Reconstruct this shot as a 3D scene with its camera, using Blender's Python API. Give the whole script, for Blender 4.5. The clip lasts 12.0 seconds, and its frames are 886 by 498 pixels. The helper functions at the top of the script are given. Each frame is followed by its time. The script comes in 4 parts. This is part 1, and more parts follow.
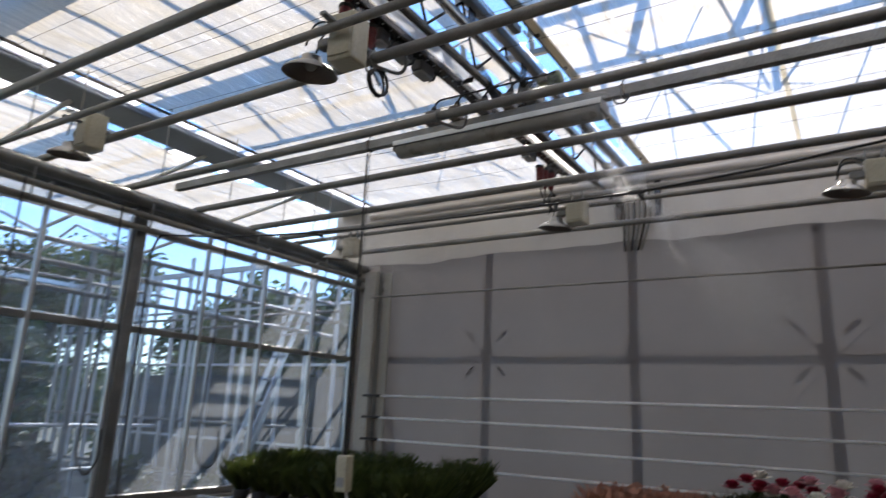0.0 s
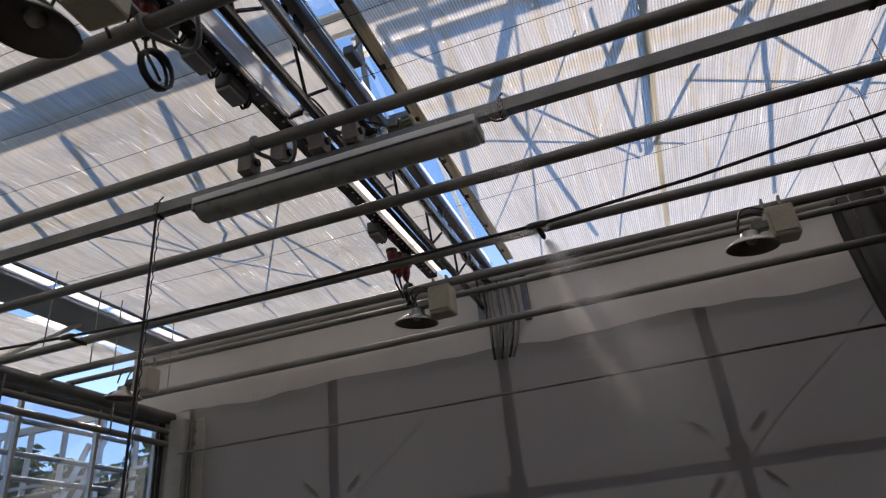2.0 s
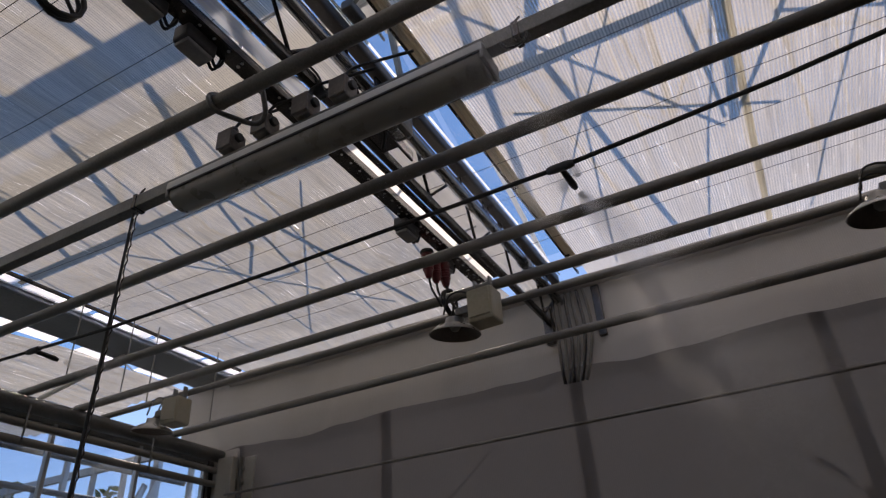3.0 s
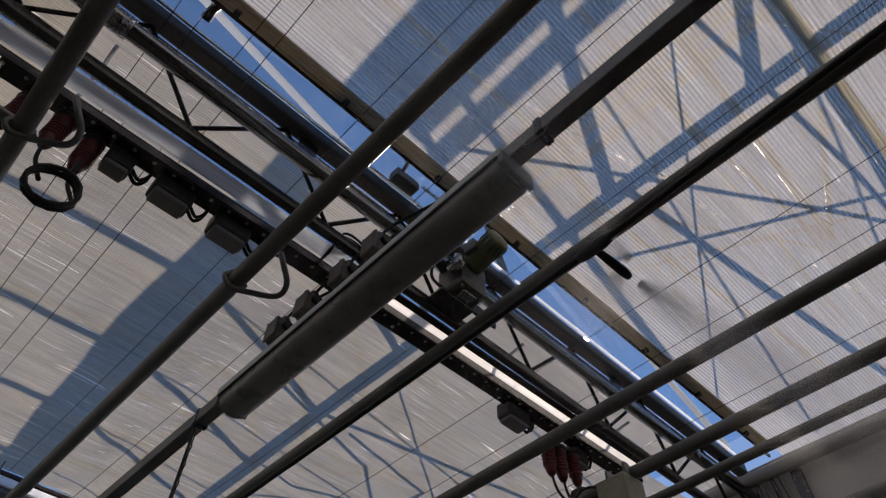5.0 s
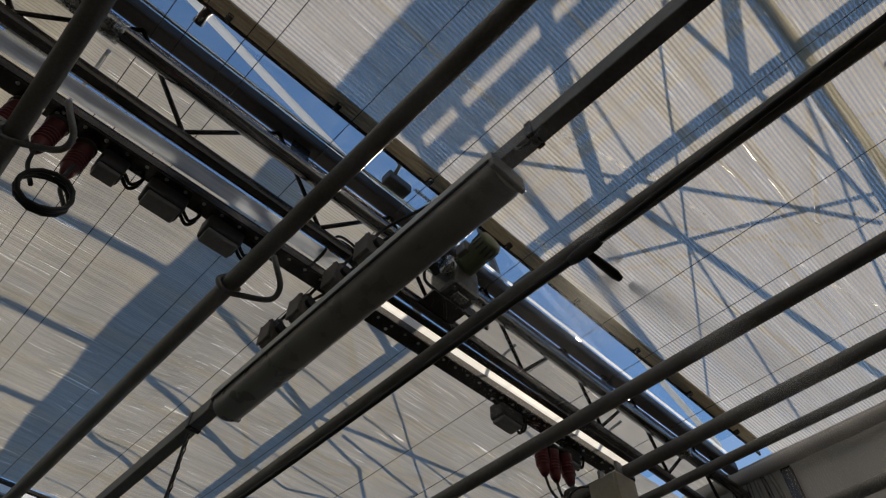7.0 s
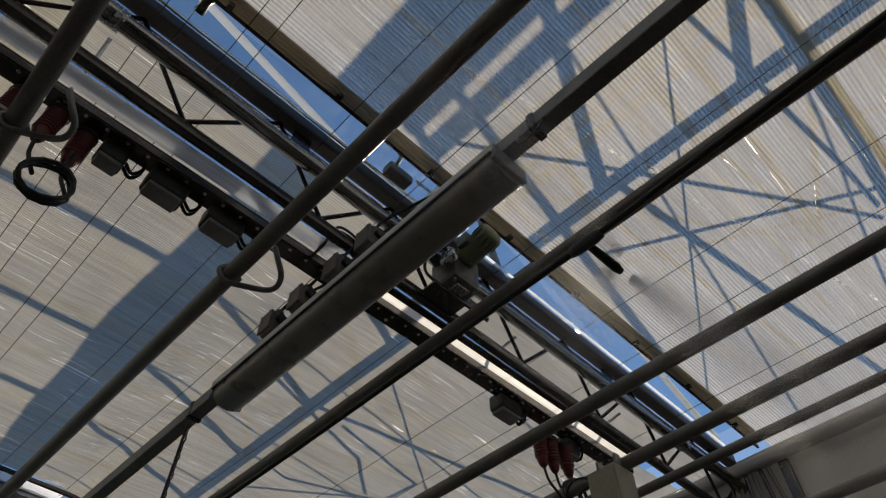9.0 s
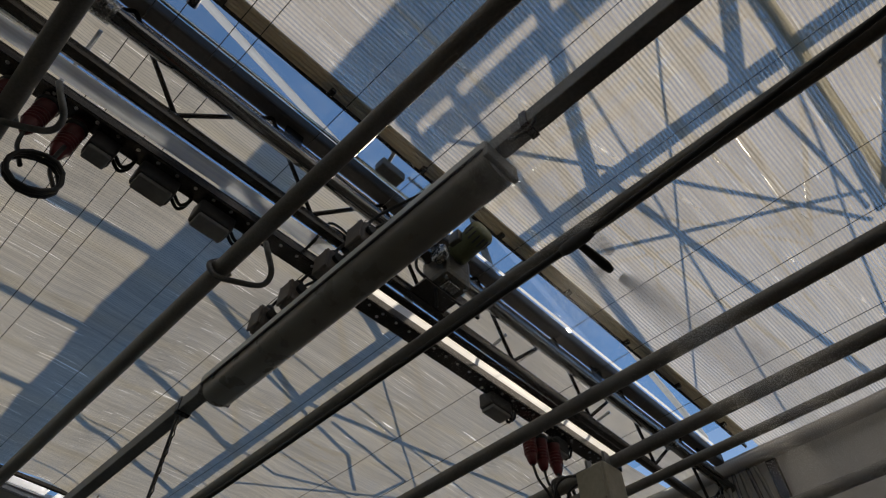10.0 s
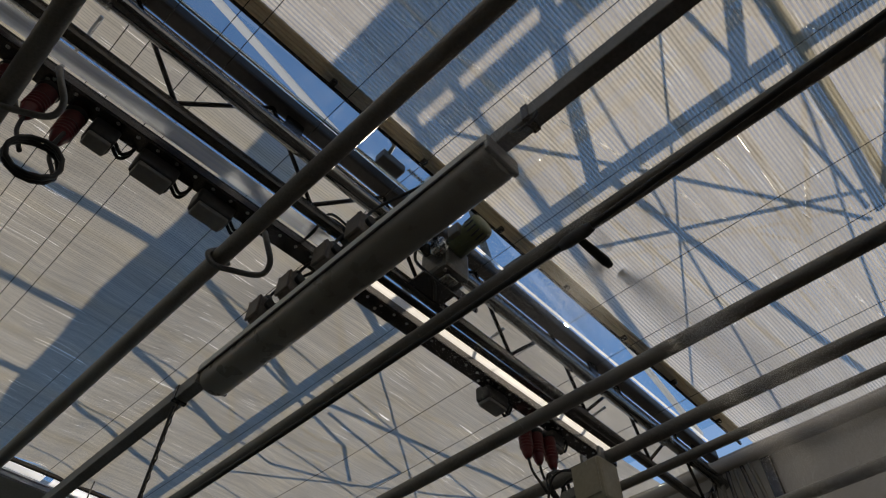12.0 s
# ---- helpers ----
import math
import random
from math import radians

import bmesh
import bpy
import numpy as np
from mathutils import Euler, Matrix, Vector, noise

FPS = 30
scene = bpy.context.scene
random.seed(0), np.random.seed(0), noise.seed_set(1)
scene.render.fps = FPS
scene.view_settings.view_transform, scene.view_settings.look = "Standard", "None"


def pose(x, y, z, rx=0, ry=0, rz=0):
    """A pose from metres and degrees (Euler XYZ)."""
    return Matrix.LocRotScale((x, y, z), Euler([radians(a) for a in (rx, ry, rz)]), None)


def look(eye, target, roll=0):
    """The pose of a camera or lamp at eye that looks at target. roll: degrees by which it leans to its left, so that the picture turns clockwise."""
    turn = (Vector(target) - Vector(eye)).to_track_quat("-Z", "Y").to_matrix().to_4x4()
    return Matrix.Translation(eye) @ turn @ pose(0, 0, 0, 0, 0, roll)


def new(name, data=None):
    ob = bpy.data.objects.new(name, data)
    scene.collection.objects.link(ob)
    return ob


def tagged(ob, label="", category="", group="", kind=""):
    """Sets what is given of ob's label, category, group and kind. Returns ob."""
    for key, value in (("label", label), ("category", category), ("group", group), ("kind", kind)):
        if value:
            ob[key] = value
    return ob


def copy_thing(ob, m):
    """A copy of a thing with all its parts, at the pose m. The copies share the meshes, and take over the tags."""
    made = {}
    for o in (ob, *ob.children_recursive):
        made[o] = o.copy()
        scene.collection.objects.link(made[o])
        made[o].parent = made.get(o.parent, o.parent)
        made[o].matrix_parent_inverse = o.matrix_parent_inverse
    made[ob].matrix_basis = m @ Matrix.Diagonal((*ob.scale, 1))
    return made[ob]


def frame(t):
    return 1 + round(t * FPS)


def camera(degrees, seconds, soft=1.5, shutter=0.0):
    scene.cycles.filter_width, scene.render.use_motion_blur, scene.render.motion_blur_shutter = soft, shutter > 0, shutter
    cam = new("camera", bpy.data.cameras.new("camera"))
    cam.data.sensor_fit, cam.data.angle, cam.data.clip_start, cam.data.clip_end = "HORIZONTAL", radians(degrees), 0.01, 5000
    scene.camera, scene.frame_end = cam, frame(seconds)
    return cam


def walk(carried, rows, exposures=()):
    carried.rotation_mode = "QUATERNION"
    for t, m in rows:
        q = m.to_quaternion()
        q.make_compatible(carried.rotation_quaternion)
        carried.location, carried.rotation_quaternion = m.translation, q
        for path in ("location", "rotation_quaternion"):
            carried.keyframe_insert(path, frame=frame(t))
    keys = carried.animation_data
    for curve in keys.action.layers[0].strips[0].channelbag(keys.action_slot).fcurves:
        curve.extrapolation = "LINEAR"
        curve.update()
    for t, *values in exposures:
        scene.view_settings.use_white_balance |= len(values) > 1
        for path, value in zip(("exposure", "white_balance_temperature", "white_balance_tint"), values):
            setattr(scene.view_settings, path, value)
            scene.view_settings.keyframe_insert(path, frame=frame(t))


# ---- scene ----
cam = camera(67.6, 12.0, soft=1.2, shutter=0.3)
PATH = [
    (0, (-0.008, -0.001, 1.592), (-1.047, 1.64, 2.069), 2.5),
    (0.5, (-0.205, 0.167, 1.595), (-0.934, 1.901, 2.272), 1.2),
    (1, (-0.388, 0.392, 1.56), (-1.033, 2.134, 2.301), -2.8),
    (1.5, (-0.494, 0.656, 1.56), (-1.039, 2.393, 2.389), -4.6),
    (2, (-0.556, 0.967, 1.554), (-1.076, 2.669, 2.468), -6.0),
    (2.5, (-0.525, 1.335, 1.587), (-1.189, 2.932, 2.592), -5.6),
    (2.7, (-0.522, 1.468, 1.595), (-1.213, 3.05, 2.605), -4.9),
    (4.3, (-0.533, 2.229, 1.704), (-1.528, 3.169, 3.162), 2.1),
    (4.5, (-0.525, 2.25, 1.704), (-1.485, 3.137, 3.218), 2.1),
    (5, (-0.488, 2.267, 1.693), (-1.376, 3.118, 3.269), 0.4),
    (5.5, (-0.48, 2.257, 1.693), (-1.363, 3.114, 3.27), -1.0),
    (6, (-0.483, 2.263, 1.692), (-1.376, 3.131, 3.257), -1.3),
    (6.5, (-0.482, 2.26, 1.69), (-1.342, 3.129, 3.273), -0.8),
    (7, (-0.481, 2.258, 1.686), (-1.351, 3.125, 3.264), -0.8),
    (9, (-0.482, 2.256, 1.686), (-1.367, 3.137, 3.248), -0.4),
    (9.5, (-0.48, 2.257, 1.685), (-1.337, 3.167, 3.246), -0.9),
    (10, (-0.481, 2.26, 1.687), (-1.354, 3.161, 3.244), -0.6),
    (10.5, (-0.482, 2.256, 1.685), (-1.353, 3.154, 3.245), -0.7),
    (11, (-0.48, 2.26, 1.687), (-1.356, 3.167, 3.239), -0.7),
    (11.5, (-0.482, 2.265, 1.687), (-1.365, 3.187, 3.227), -0.5),
    (12, (-0.483, 2.26, 1.687), (-1.365, 3.176, 3.232), 0.2),
]
walk(cam, [(t, look(eye, target, roll)) for t, eye, target, roll in PATH], exposures=[(0.0, 1.40, 6550, 13), (0.6, 0.88, 6850, 17), (1.5, 0.60, 6850, 15), (2.7, 0.31, 7000, 19), (4.3, -0.32, 6850, 20), (5.5, -0.32, 7000, 14), (7.0, -0.30, 7300, 9), (12.0, -0.30, 7350, 9)])

# ---- light ----
SUN_WAY = Vector((-0.3693, 0.6254, 0.6873)).normalized()
world = bpy.data.worlds.new("sky")
scene.world = world
world.use_nodes = True
_wn = world.node_tree
_sky = _wn.nodes.new("ShaderNodeTexSky")
_sky.sky_type, _sky.sun_disc = "NISHITA", False
_sky.air_density, _sky.dust_density, _sky.ozone_density = 1.0, 0.0, 3.5
_sky.sun_elevation, _sky.sun_rotation = radians(43.4), radians(-30.1)
_bg = _wn.nodes["Background"]
_bg.inputs["Strength"].default_value = 0.148
_wn.links.new(_sky.outputs[0], _bg.inputs[0])
_sun = bpy.data.lights.new("sun", "SUN")
_sun.energy, _sun.angle, _sun.color = 4.3, radians(0.55), (1.0, 0.925, 0.82)
sun = new("sun", _sun)
sun.matrix_world = look(SUN_WAY * 30, (0, 0, 0))


# ---- materials ----
def shader(name):
    m = bpy.data.materials.new(name)
    m.use_nodes = True
    t = m.node_tree
    return m, t, t.nodes["Principled BSDF"], t.nodes["Material Output"]


def node(t, kind, **inputs):
    n = t.nodes.new(kind)
    for k, v in inputs.items():
        n.inputs[k.replace("_", " ")].default_value = v
    return n


def calc(t, op, a, b=0.0, c=0.0):
    n = t.nodes.new("ShaderNodeMath")
    n.operation = op
    for i, v in enumerate((a, b, c)):
        if isinstance(v, (int, float)):
            n.inputs[i].default_value = v
        else:
            t.links.new(v, n.inputs[i])
    return n.outputs[0]


def noise_out(t, scale, detail=4.0, stretch=(1, 1, 1)):
    co = t.nodes.new("ShaderNodeTexCoord")
    mp = t.nodes.new("ShaderNodeMapping")
    mp.inputs["Scale"].default_value = stretch
    t.links.new(co.outputs["Object"], mp.inputs[0])
    n = node(t, "ShaderNodeTexNoise", Scale=scale, Detail=detail)
    t.links.new(mp.outputs[0], n.inputs["Vector"])
    return n.outputs["Fac"]


def ramp(t, fac, stops):
    r = t.nodes.new("ShaderNodeValToRGB")
    els = r.color_ramp.elements
    while len(els) < len(stops):
        els.new(0.5)
    for e, (p, c) in zip(els, stops):
        e.position, e.color = p, (*c, 1)
    t.links.new(fac, r.inputs[0])
    return r.outputs[0]


def solid(name, dark, light, rough=0.5, metal=0.0, scale=6.0, fine=90.0, bump=0.15, stretch=(1, 1, 1), spread=0.12):
    """Paint, metal, wood: two colours mixed by stains, with fine grain in gloss and relief."""
    m, t, p, _ = shader(name)
    big = noise_out(t, scale, 5.0, stretch)
    small = noise_out(t, fine, 3.0, stretch)
    mixed = calc(t, "MULTIPLY_ADD", small, 0.45, calc(t, "MULTIPLY", big, 0.6))
    t.links.new(ramp(t, mixed, [(0.35, dark), (0.7, light)]), p.inputs["Base Color"])
    t.links.new(calc(t, "MULTIPLY_ADD", small, spread * 2, rough - spread), p.inputs["Roughness"])
    p.inputs["Metallic"].default_value = metal
    b = node(t, "ShaderNodeBump", Strength=bump, Distance=0.002)
    t.links.new(small, b.inputs["Height"])
    t.links.new(b.outputs[0], p.inputs["Normal"])
    return m


STEEL = solid("galvanised_steel", (0.13, 0.13, 0.125), (0.26, 0.26, 0.25), 0.42, 0.55, 5, 120, 0.06, spread=0.08)
PIPE = solid("dull_zinc_pipe", (0.15, 0.14, 0.125), (0.27, 0.26, 0.235), 0.48, 0.3, 4, 150)
DARK_STEEL = solid("dark_steel", (0.07, 0.065, 0.063), (0.16, 0.15, 0.147), 0.24, 0.75, 5, 120, 0.03, spread=0.05)
SHAFT = solid("bright_shaft", (0.25, 0.25, 0.24), (0.5, 0.5, 0.48), 0.25, 0.85, 5, 120)
ALU = solid("aluminium", (0.50, 0.51, 0.52), (0.72, 0.73, 0.74), 0.32, 0.75, 4, 140)
WHITE = solid("white_paint", (0.68, 0.68, 0.66), (0.82, 0.82, 0.80), 0.45, 0.0, 4, 60)
TRAY = solid("white_tray", (0.45, 0.46, 0.47), (0.72, 0.73, 0.74), 0.28, 0.45, 4, 80)
CREAM = solid("cream_enamel", (0.36, 0.33, 0.235), (0.50, 0.46, 0.34), 0.45, 0.0, 5, 60)
GREY_BOX = solid("grey_plastic", (0.22, 0.22, 0.22), (0.34, 0.34, 0.33), 0.5, 0.0, 7, 80)
DARK_BOX = solid("dark_plastic", (0.05, 0.05, 0.055), (0.10, 0.10, 0.10), 0.5, 0.0, 7, 80)
BLACK = solid("black_rubber", (0.012, 0.012, 0.012), (0.03, 0.03, 0.03), 0.55, 0.0, 10, 120)
CASING = solid("beige_casing", (0.30, 0.285, 0.25), (0.40, 0.385, 0.34), 0.6, 0.0, 3, 50)
# Brownish inner face of the reflectors, with the dish's shade in its colour.
SHADED_INNER = solid("brown_inner_shade", (0.06, 0.045, 0.035), (0.13, 0.10, 0.08), 0.4, 0.3, 5, 90)
RED = solid("red_plastic", (0.085, 0.005, 0.008), (0.16, 0.010, 0.012), 0.4, 0.0, 8, 90)
GREEN_MOTOR = solid("olive_enamel", (0.12, 0.14, 0.07), (0.22, 0.24, 0.13), 0.45, 0.1, 8, 90)
CONCRETE = solid("concrete", (0.17, 0.165, 0.15), (0.33, 0.32, 0.30), 0.85, 0.0, 1.2, 30, 0.4)
SOIL = solid("ground_soil", (0.08, 0.07, 0.05), (0.17, 0.16, 0.10), 0.95, 0.0, 0.3, 8, 0.6)
BARK = solid("bark", (0.05, 0.04, 0.03), (0.14, 0.11, 0.08), 0.9, 0.0, 6, 40, 0.8)
REFLECTOR = solid("spun_aluminium", (0.40, 0.39, 0.36), (0.58, 0.56, 0.52), 0.28, 0.8, 2, 20, 0.02, spread=0.03)
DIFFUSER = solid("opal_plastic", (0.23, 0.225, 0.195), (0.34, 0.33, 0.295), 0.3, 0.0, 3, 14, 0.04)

JUNCTION = solid("brown_grey_plastic", (0.10, 0.085, 0.072), (0.19, 0.165, 0.145), 0.5, 0.0, 9, 80)
CASTING = solid("grey_cast_metal", (0.10, 0.096, 0.085), (0.24, 0.23, 0.205), 0.4, 0.45, 14, 90, 0.3)


def leafy(name, a, b, through_amount=0.3):
    m, t, p, o = shader(name)
    info = t.nodes.new("ShaderNodeObjectInfo")
    geo = t.nodes.new("ShaderNodeNewGeometry")
    f = calc(t, "MULTIPLY_ADD", info.outputs["Random"], 0.3, calc(t, "MULTIPLY", geo.outputs["Random Per Island"], 0.7))
    col = ramp(t, f, [(0.0, a), (1.0, b)])
    t.links.new(col, p.inputs["Base Color"])
    p.inputs["Roughness"].default_value = 0.5
    tr = t.nodes.new("ShaderNodeBsdfTranslucent")
    t.links.new(col, tr.inputs[0])
    mx = node(t, "ShaderNodeMixShader", Fac=through_amount)
    t.links.new(p.outputs[0], mx.inputs[1])
    t.links.new(tr.outputs[0], mx.inputs[2])
    t.links.new(mx.outputs[0], o.inputs[0])
    return m


LEAF = leafy("leaf_green", (0.025, 0.042, 0.010), (0.085, 0.115, 0.025))
LEAF_DARK = leafy("leaf_dark", (0.018, 0.028, 0.009), (0.065, 0.088, 0.025))
LEAF_TREE = leafy("leaf_tree", (0.03, 0.06, 0.015), (0.10, 0.15, 0.04))
LEAF_PINK = leafy("leaf_pink", (0.30, 0.12, 0.08), (0.50, 0.26, 0.17))
PETAL_RED = leafy("petal_red", (0.22, 0.01, 0.03), (0.38, 0.02, 0.06))
PETAL_WHITE = leafy("petal_white", (0.65, 0.6, 0.5), (0.85, 0.83, 0.78))
PETAL_PINK = leafy("petal_pink", (0.55, 0.2, 0.25), (0.7, 0.4, 0.42))


def cloth(name, front, glow, open_part, period, sheen=0.06, blotch=1.2, glint=0.0, grain=1.0):
    """Woven screen cloth: strips along y, a share of them left open, the rest lets light through."""
    m, t, p, o = shader(name)
    t.nodes.remove(p)
    co = t.nodes.new("ShaderNodeTexCoord")
    sep = t.nodes.new("ShaderNodeSeparateXYZ")
    t.links.new(co.outputs["Object"], sep.inputs[0])
    wob = noise_out(t, 3.0, 2.0)
    x = calc(t, "MULTIPLY_ADD", wob, period * 1.2, sep.outputs["X"])
    wave = calc(t, "SINE", calc(t, "MULTIPLY", x, 2 * math.pi / period))
    wave = calc(t, "MULTIPLY_ADD", wave, 0.5, 0.5)
    thread = calc(t, "MULTIPLY_ADD", calc(t, "SINE", calc(t, "MULTIPLY", sep.outputs["Y"], 2 * math.pi / (period * 1.7))), 0.5, 0.5)
    stain = noise_out(t, blotch, 5.0, (1.0, 0.4, 1.0))
    streak = noise_out(t, 14.0, 3.0, (1.0, 0.12, 1.0))
    hair = noise_out(t, 75.0, 2.0, (1.0, 0.022, 1.0))
    tone = calc(t, "MULTIPLY_ADD", stain, 0.30, calc(t, "MULTIPLY_ADD", streak, 0.46 * grain, calc(t, "MULTIPLY_ADD", hair, 0.72 * grain, 0.82 - 0.59 * grain)))
    tone = calc(t, "MULTIPLY", tone, calc(t, "MULTIPLY_ADD", wave, 0.10, calc(t, "MULTIPLY_ADD", thread, 0.05, 0.88)))

    def tinted(c):
        v = t.nodes.new("ShaderNodeVectorMath")
        v.operation = "SCALE"
        v.inputs[0].default_value = c
        t.links.new(tone, v.inputs["Scale"])
        return v.outputs[0]

    # Painted sun glints: clustered fine streaks turn near-white in the translucent colour.
    thin = noise_out(t, 60.0, 2.0, (2.6, 0.035, 1.0))
    flock = calc(t, "GREATER_THAN", noise_out(t, 1.6, 3.0), 0.51)
    thin = calc(t, "MULTIPLY", calc(t, "MULTIPLY", calc(t, "GREATER_THAN", thin, 0.68), flock), glint)
    d, tr, g, tp = (t.nodes.new("ShaderNodeBsdf" + k) for k in ("Diffuse", "Translucent", "Anisotropic", "Transparent"))
    t.links.new(tinted(front), d.inputs[0])
    lit = t.nodes.new("ShaderNodeMix")
    lit.data_type = "RGBA"
    t.links.new(thin, lit.inputs["Factor"])
    t.links.new(tinted(glow), lit.inputs[6])
    lit.inputs[7].default_value = (0.95, 0.93, 0.90, 1)
    t.links.new(lit.outputs[2], tr.inputs[0])
    g.inputs["Roughness"].default_value = 0.3
    g.inputs[0].default_value = (0.9, 0.9, 0.9, 1)
    b = node(t, "ShaderNodeBump", Strength=0.35, Distance=0.004)
    t.links.new(streak, b.inputs["Height"])
    t.links.new(b.outputs[0], g.inputs["Normal"])
    add = t.nodes.new("ShaderNodeAddShader")
    t.links.new(d.outputs[0], add.inputs[0])
    t.links.new(tr.outputs[0], add.inputs[1])
    m1 = node(t, "ShaderNodeMixShader", Fac=sheen)
    t.links.new(add.outputs[0], m1.inputs[1])
    t.links.new(g.outputs[0], m1.inputs[2])
    if open_part > 0:
        slit = calc(t, "GREATER_THAN", wave, 1 - open_part)
        slit = calc(t, "MULTIPLY", slit, calc(t, "MULTIPLY_ADD", streak, 0.6, 0.10))
        m2 = t.nodes.new("ShaderNodeMixShader")
        t.links.new(slit, m2.inputs[0])
        t.links.new(m1.outputs[0], m2.inputs[1])
        t.links.new(tp.outputs[0], m2.inputs[2])
        t.links.new(m2.outputs[0], o.inputs[0])
    else:
        t.links.new(m1.outputs[0], o.inputs[0])
    return m


CLOTH_A = cloth("screen_cloth_warm", (0.32, 0.30, 0.26), (0.328, 0.300, 0.249), 0.12, 0.0105, glint=1.0)
CLOTH_B = cloth("screen_cloth_open", (0.42, 0.40, 0.365), (0.52, 0.48, 0.42), 0.46, 0.0135, glint=0.8)
WALL_CLOTH = cloth("grey_wall_cloth", (0.185, 0.167, 0.164), (0.021, 0.0206, 0.0206), 0.0, 0.012, 0.02, 0.5, grain=0.12)
DARK_CLOTH = cloth("dark_blackout_cloth", (0.05, 0.046, 0.045), (0.004, 0.004, 0.004), 0.0, 0.012, 0.02, 0.8, grain=0.2)
VALANCE = cloth("pale_wall_cloth", (0.50, 0.475, 0.45), (0.014, 0.014, 0.013), 0.0, 0.012, 0.02, 0.8, grain=0.15)


def pane_material(name, clear, dirt, haze=0.04):
    m, t, p, o = shader(name)
    t.nodes.remove(p)
    tp, g = t.nodes.new("ShaderNodeBsdfTransparent"), t.nodes.new("ShaderNodeBsdfAnisotropic")
    tp.inputs[0].default_value = (*clear, 1)
    g.inputs["Roughness"].default_value = 0.04
    lw = node(t, "ShaderNodeLayerWeight", Blend=0.5)
    edge = calc(t, "POWER", lw.outputs["Facing"], 4.0)
    edge = calc(t, "MULTIPLY_ADD", edge, 0.7, 0.03)
    smear = noise_out(t, 2.5, 5.0, (1, 1, 0.4))
    mx = t.nodes.new("ShaderNodeMixShader")
    t.links.new(calc(t, "MULTIPLY_ADD", smear, haze, edge), mx.inputs[0])
    t.links.new(tp.outputs[0], mx.inputs[1])
    t.links.new(g.outputs[0], mx.inputs[2])
    film, both = t.nodes.new("ShaderNodeBsdfTranslucent"), t.nodes.new("ShaderNodeMixShader")
    film.inputs[0].default_value = (0.78, 0.84, 0.90, 1)
    t.links.new(calc(t, "MULTIPLY", calc(t, "MULTIPLY_ADD", smear, 0.8, 0.6), dirt), both.inputs[0])
    t.links.new(mx.outputs[0], both.inputs[1])
    t.links.new(film.outputs[0], both.inputs[2])
    t.links.new(both.outputs[0], o.inputs[0])
    return m


GLASS = pane_material("window_glass", (0.75, 0.81, 0.89), 0.075)
ROOF_GLASS = pane_material("roof_glass", (0.80, 0.90, 0.96), 0.0015, 0.006)


# Near-white translucency paints sun glare on the tray bed and beam edge.
GLARE_WHITE = cloth("white_glare_cover", (0.12, 0.12, 0.12), (1.0, 1.0, 1.0), 0.0, 0.05, 0.06, 3.0)
# Grey copy for the bed's end without the painted glare.
TRAY_NO_GLARE = cloth("grey_glareless_cover", (0.38, 0.39, 0.41), (0.58, 0.60, 0.63), 0.0, 0.05, 0.20, 3.0)
TAPE = cloth("tan_edge_tape_cloth", (0.36, 0.33, 0.28), (0.31, 0.28, 0.225), 0.0, 0.008, 0.10, 6.0)
# Near-white translucent sheet for the added glint strips and gap brightening.
BRIGHT_SHEET = cloth("bright_white_sheet", (0.5, 0.5, 0.5), (0.95, 0.95, 0.95), 0.0, 0.05, 0.08, 5.0)
BEAM = solid("dark_painted_beam", (0.055, 0.05, 0.05), (0.085, 0.078, 0.076), 0.5, 0.1, 3, 60, 0.015, spread=0.03)
POLISHED = solid("bright_aluminium_edge", (0.60, 0.60, 0.60), (0.75, 0.75, 0.74), 0.26, 1.0, 3, 60, 0.01, spread=0.03)
MIST = leafy("water_drops", (0.9, 0.9, 0.9), (0.96, 0.96, 0.96), 0.5)
GLINT = solid("worn_bright_edge", (0.24, 0.23, 0.225), (0.40, 0.39, 0.38), 0.15, 0.9, 5, 120, 0.02, spread=0.04)


def sunlight(name, strength):
    m, t, p, o = shader(name)
    t.nodes.remove(p)
    e = node(t, "ShaderNodeEmission", Strength=strength)
    e.inputs[0].default_value = (1.0, 0.95, 0.86, 1)
    t.links.new(e.outputs[0], o.inputs[0])
    return m


SUN_FACE = sunlight("sun_face", 400.0)


# ---- mesh helpers ----
def link(name, bm, material, parent=None, label="", smooth=False):
    me = bpy.data.meshes.new(name)
    bm.to_mesh(me)
    bm.free()
    me.materials.append(material)
    if smooth:
        for f in me.polygons:
            f.use_smooth = True
    ob = new(name, me)
    if parent is not None:
        ob.parent = parent
    if label:
        ob["label"] = label
    return ob


def part(name, bm, material, parent, label="", smooth=False):
    return link(name, bm, material, parent, label, smooth)


def thing(name, place=(0, 0, 0), label="", category="", group="", kind=""):
    ob = new(name)
    ob.location = place
    ob.empty_display_size = 0.05
    return tagged(ob, label, category, group, kind)


def box(bm, c, s, m=None, bevel=0.0):
    """A box of size s about c, turned by m, with its edges rounded off."""
    r = bmesh.ops.create_cube(bm, size=1.0)
    vs = r["verts"]
    for v in vs:
        v.co = Vector((v.co.x * s[0], v.co.y * s[1], v.co.z * s[2]))
    if bevel > 0:
        es = list({e for v in vs for e in v.link_edges})
        out = bmesh.ops.bevel(bm, geom=es, offset=bevel, segments=2, affect="EDGES", profile=0.5)
        vs = list({v for f in out["faces"] for v in f.verts} | {v for v in vs if v.is_valid})
    for v in vs:
        v.co = (m @ v.co if m is not None else v.co) + Vector(c)
    return bm


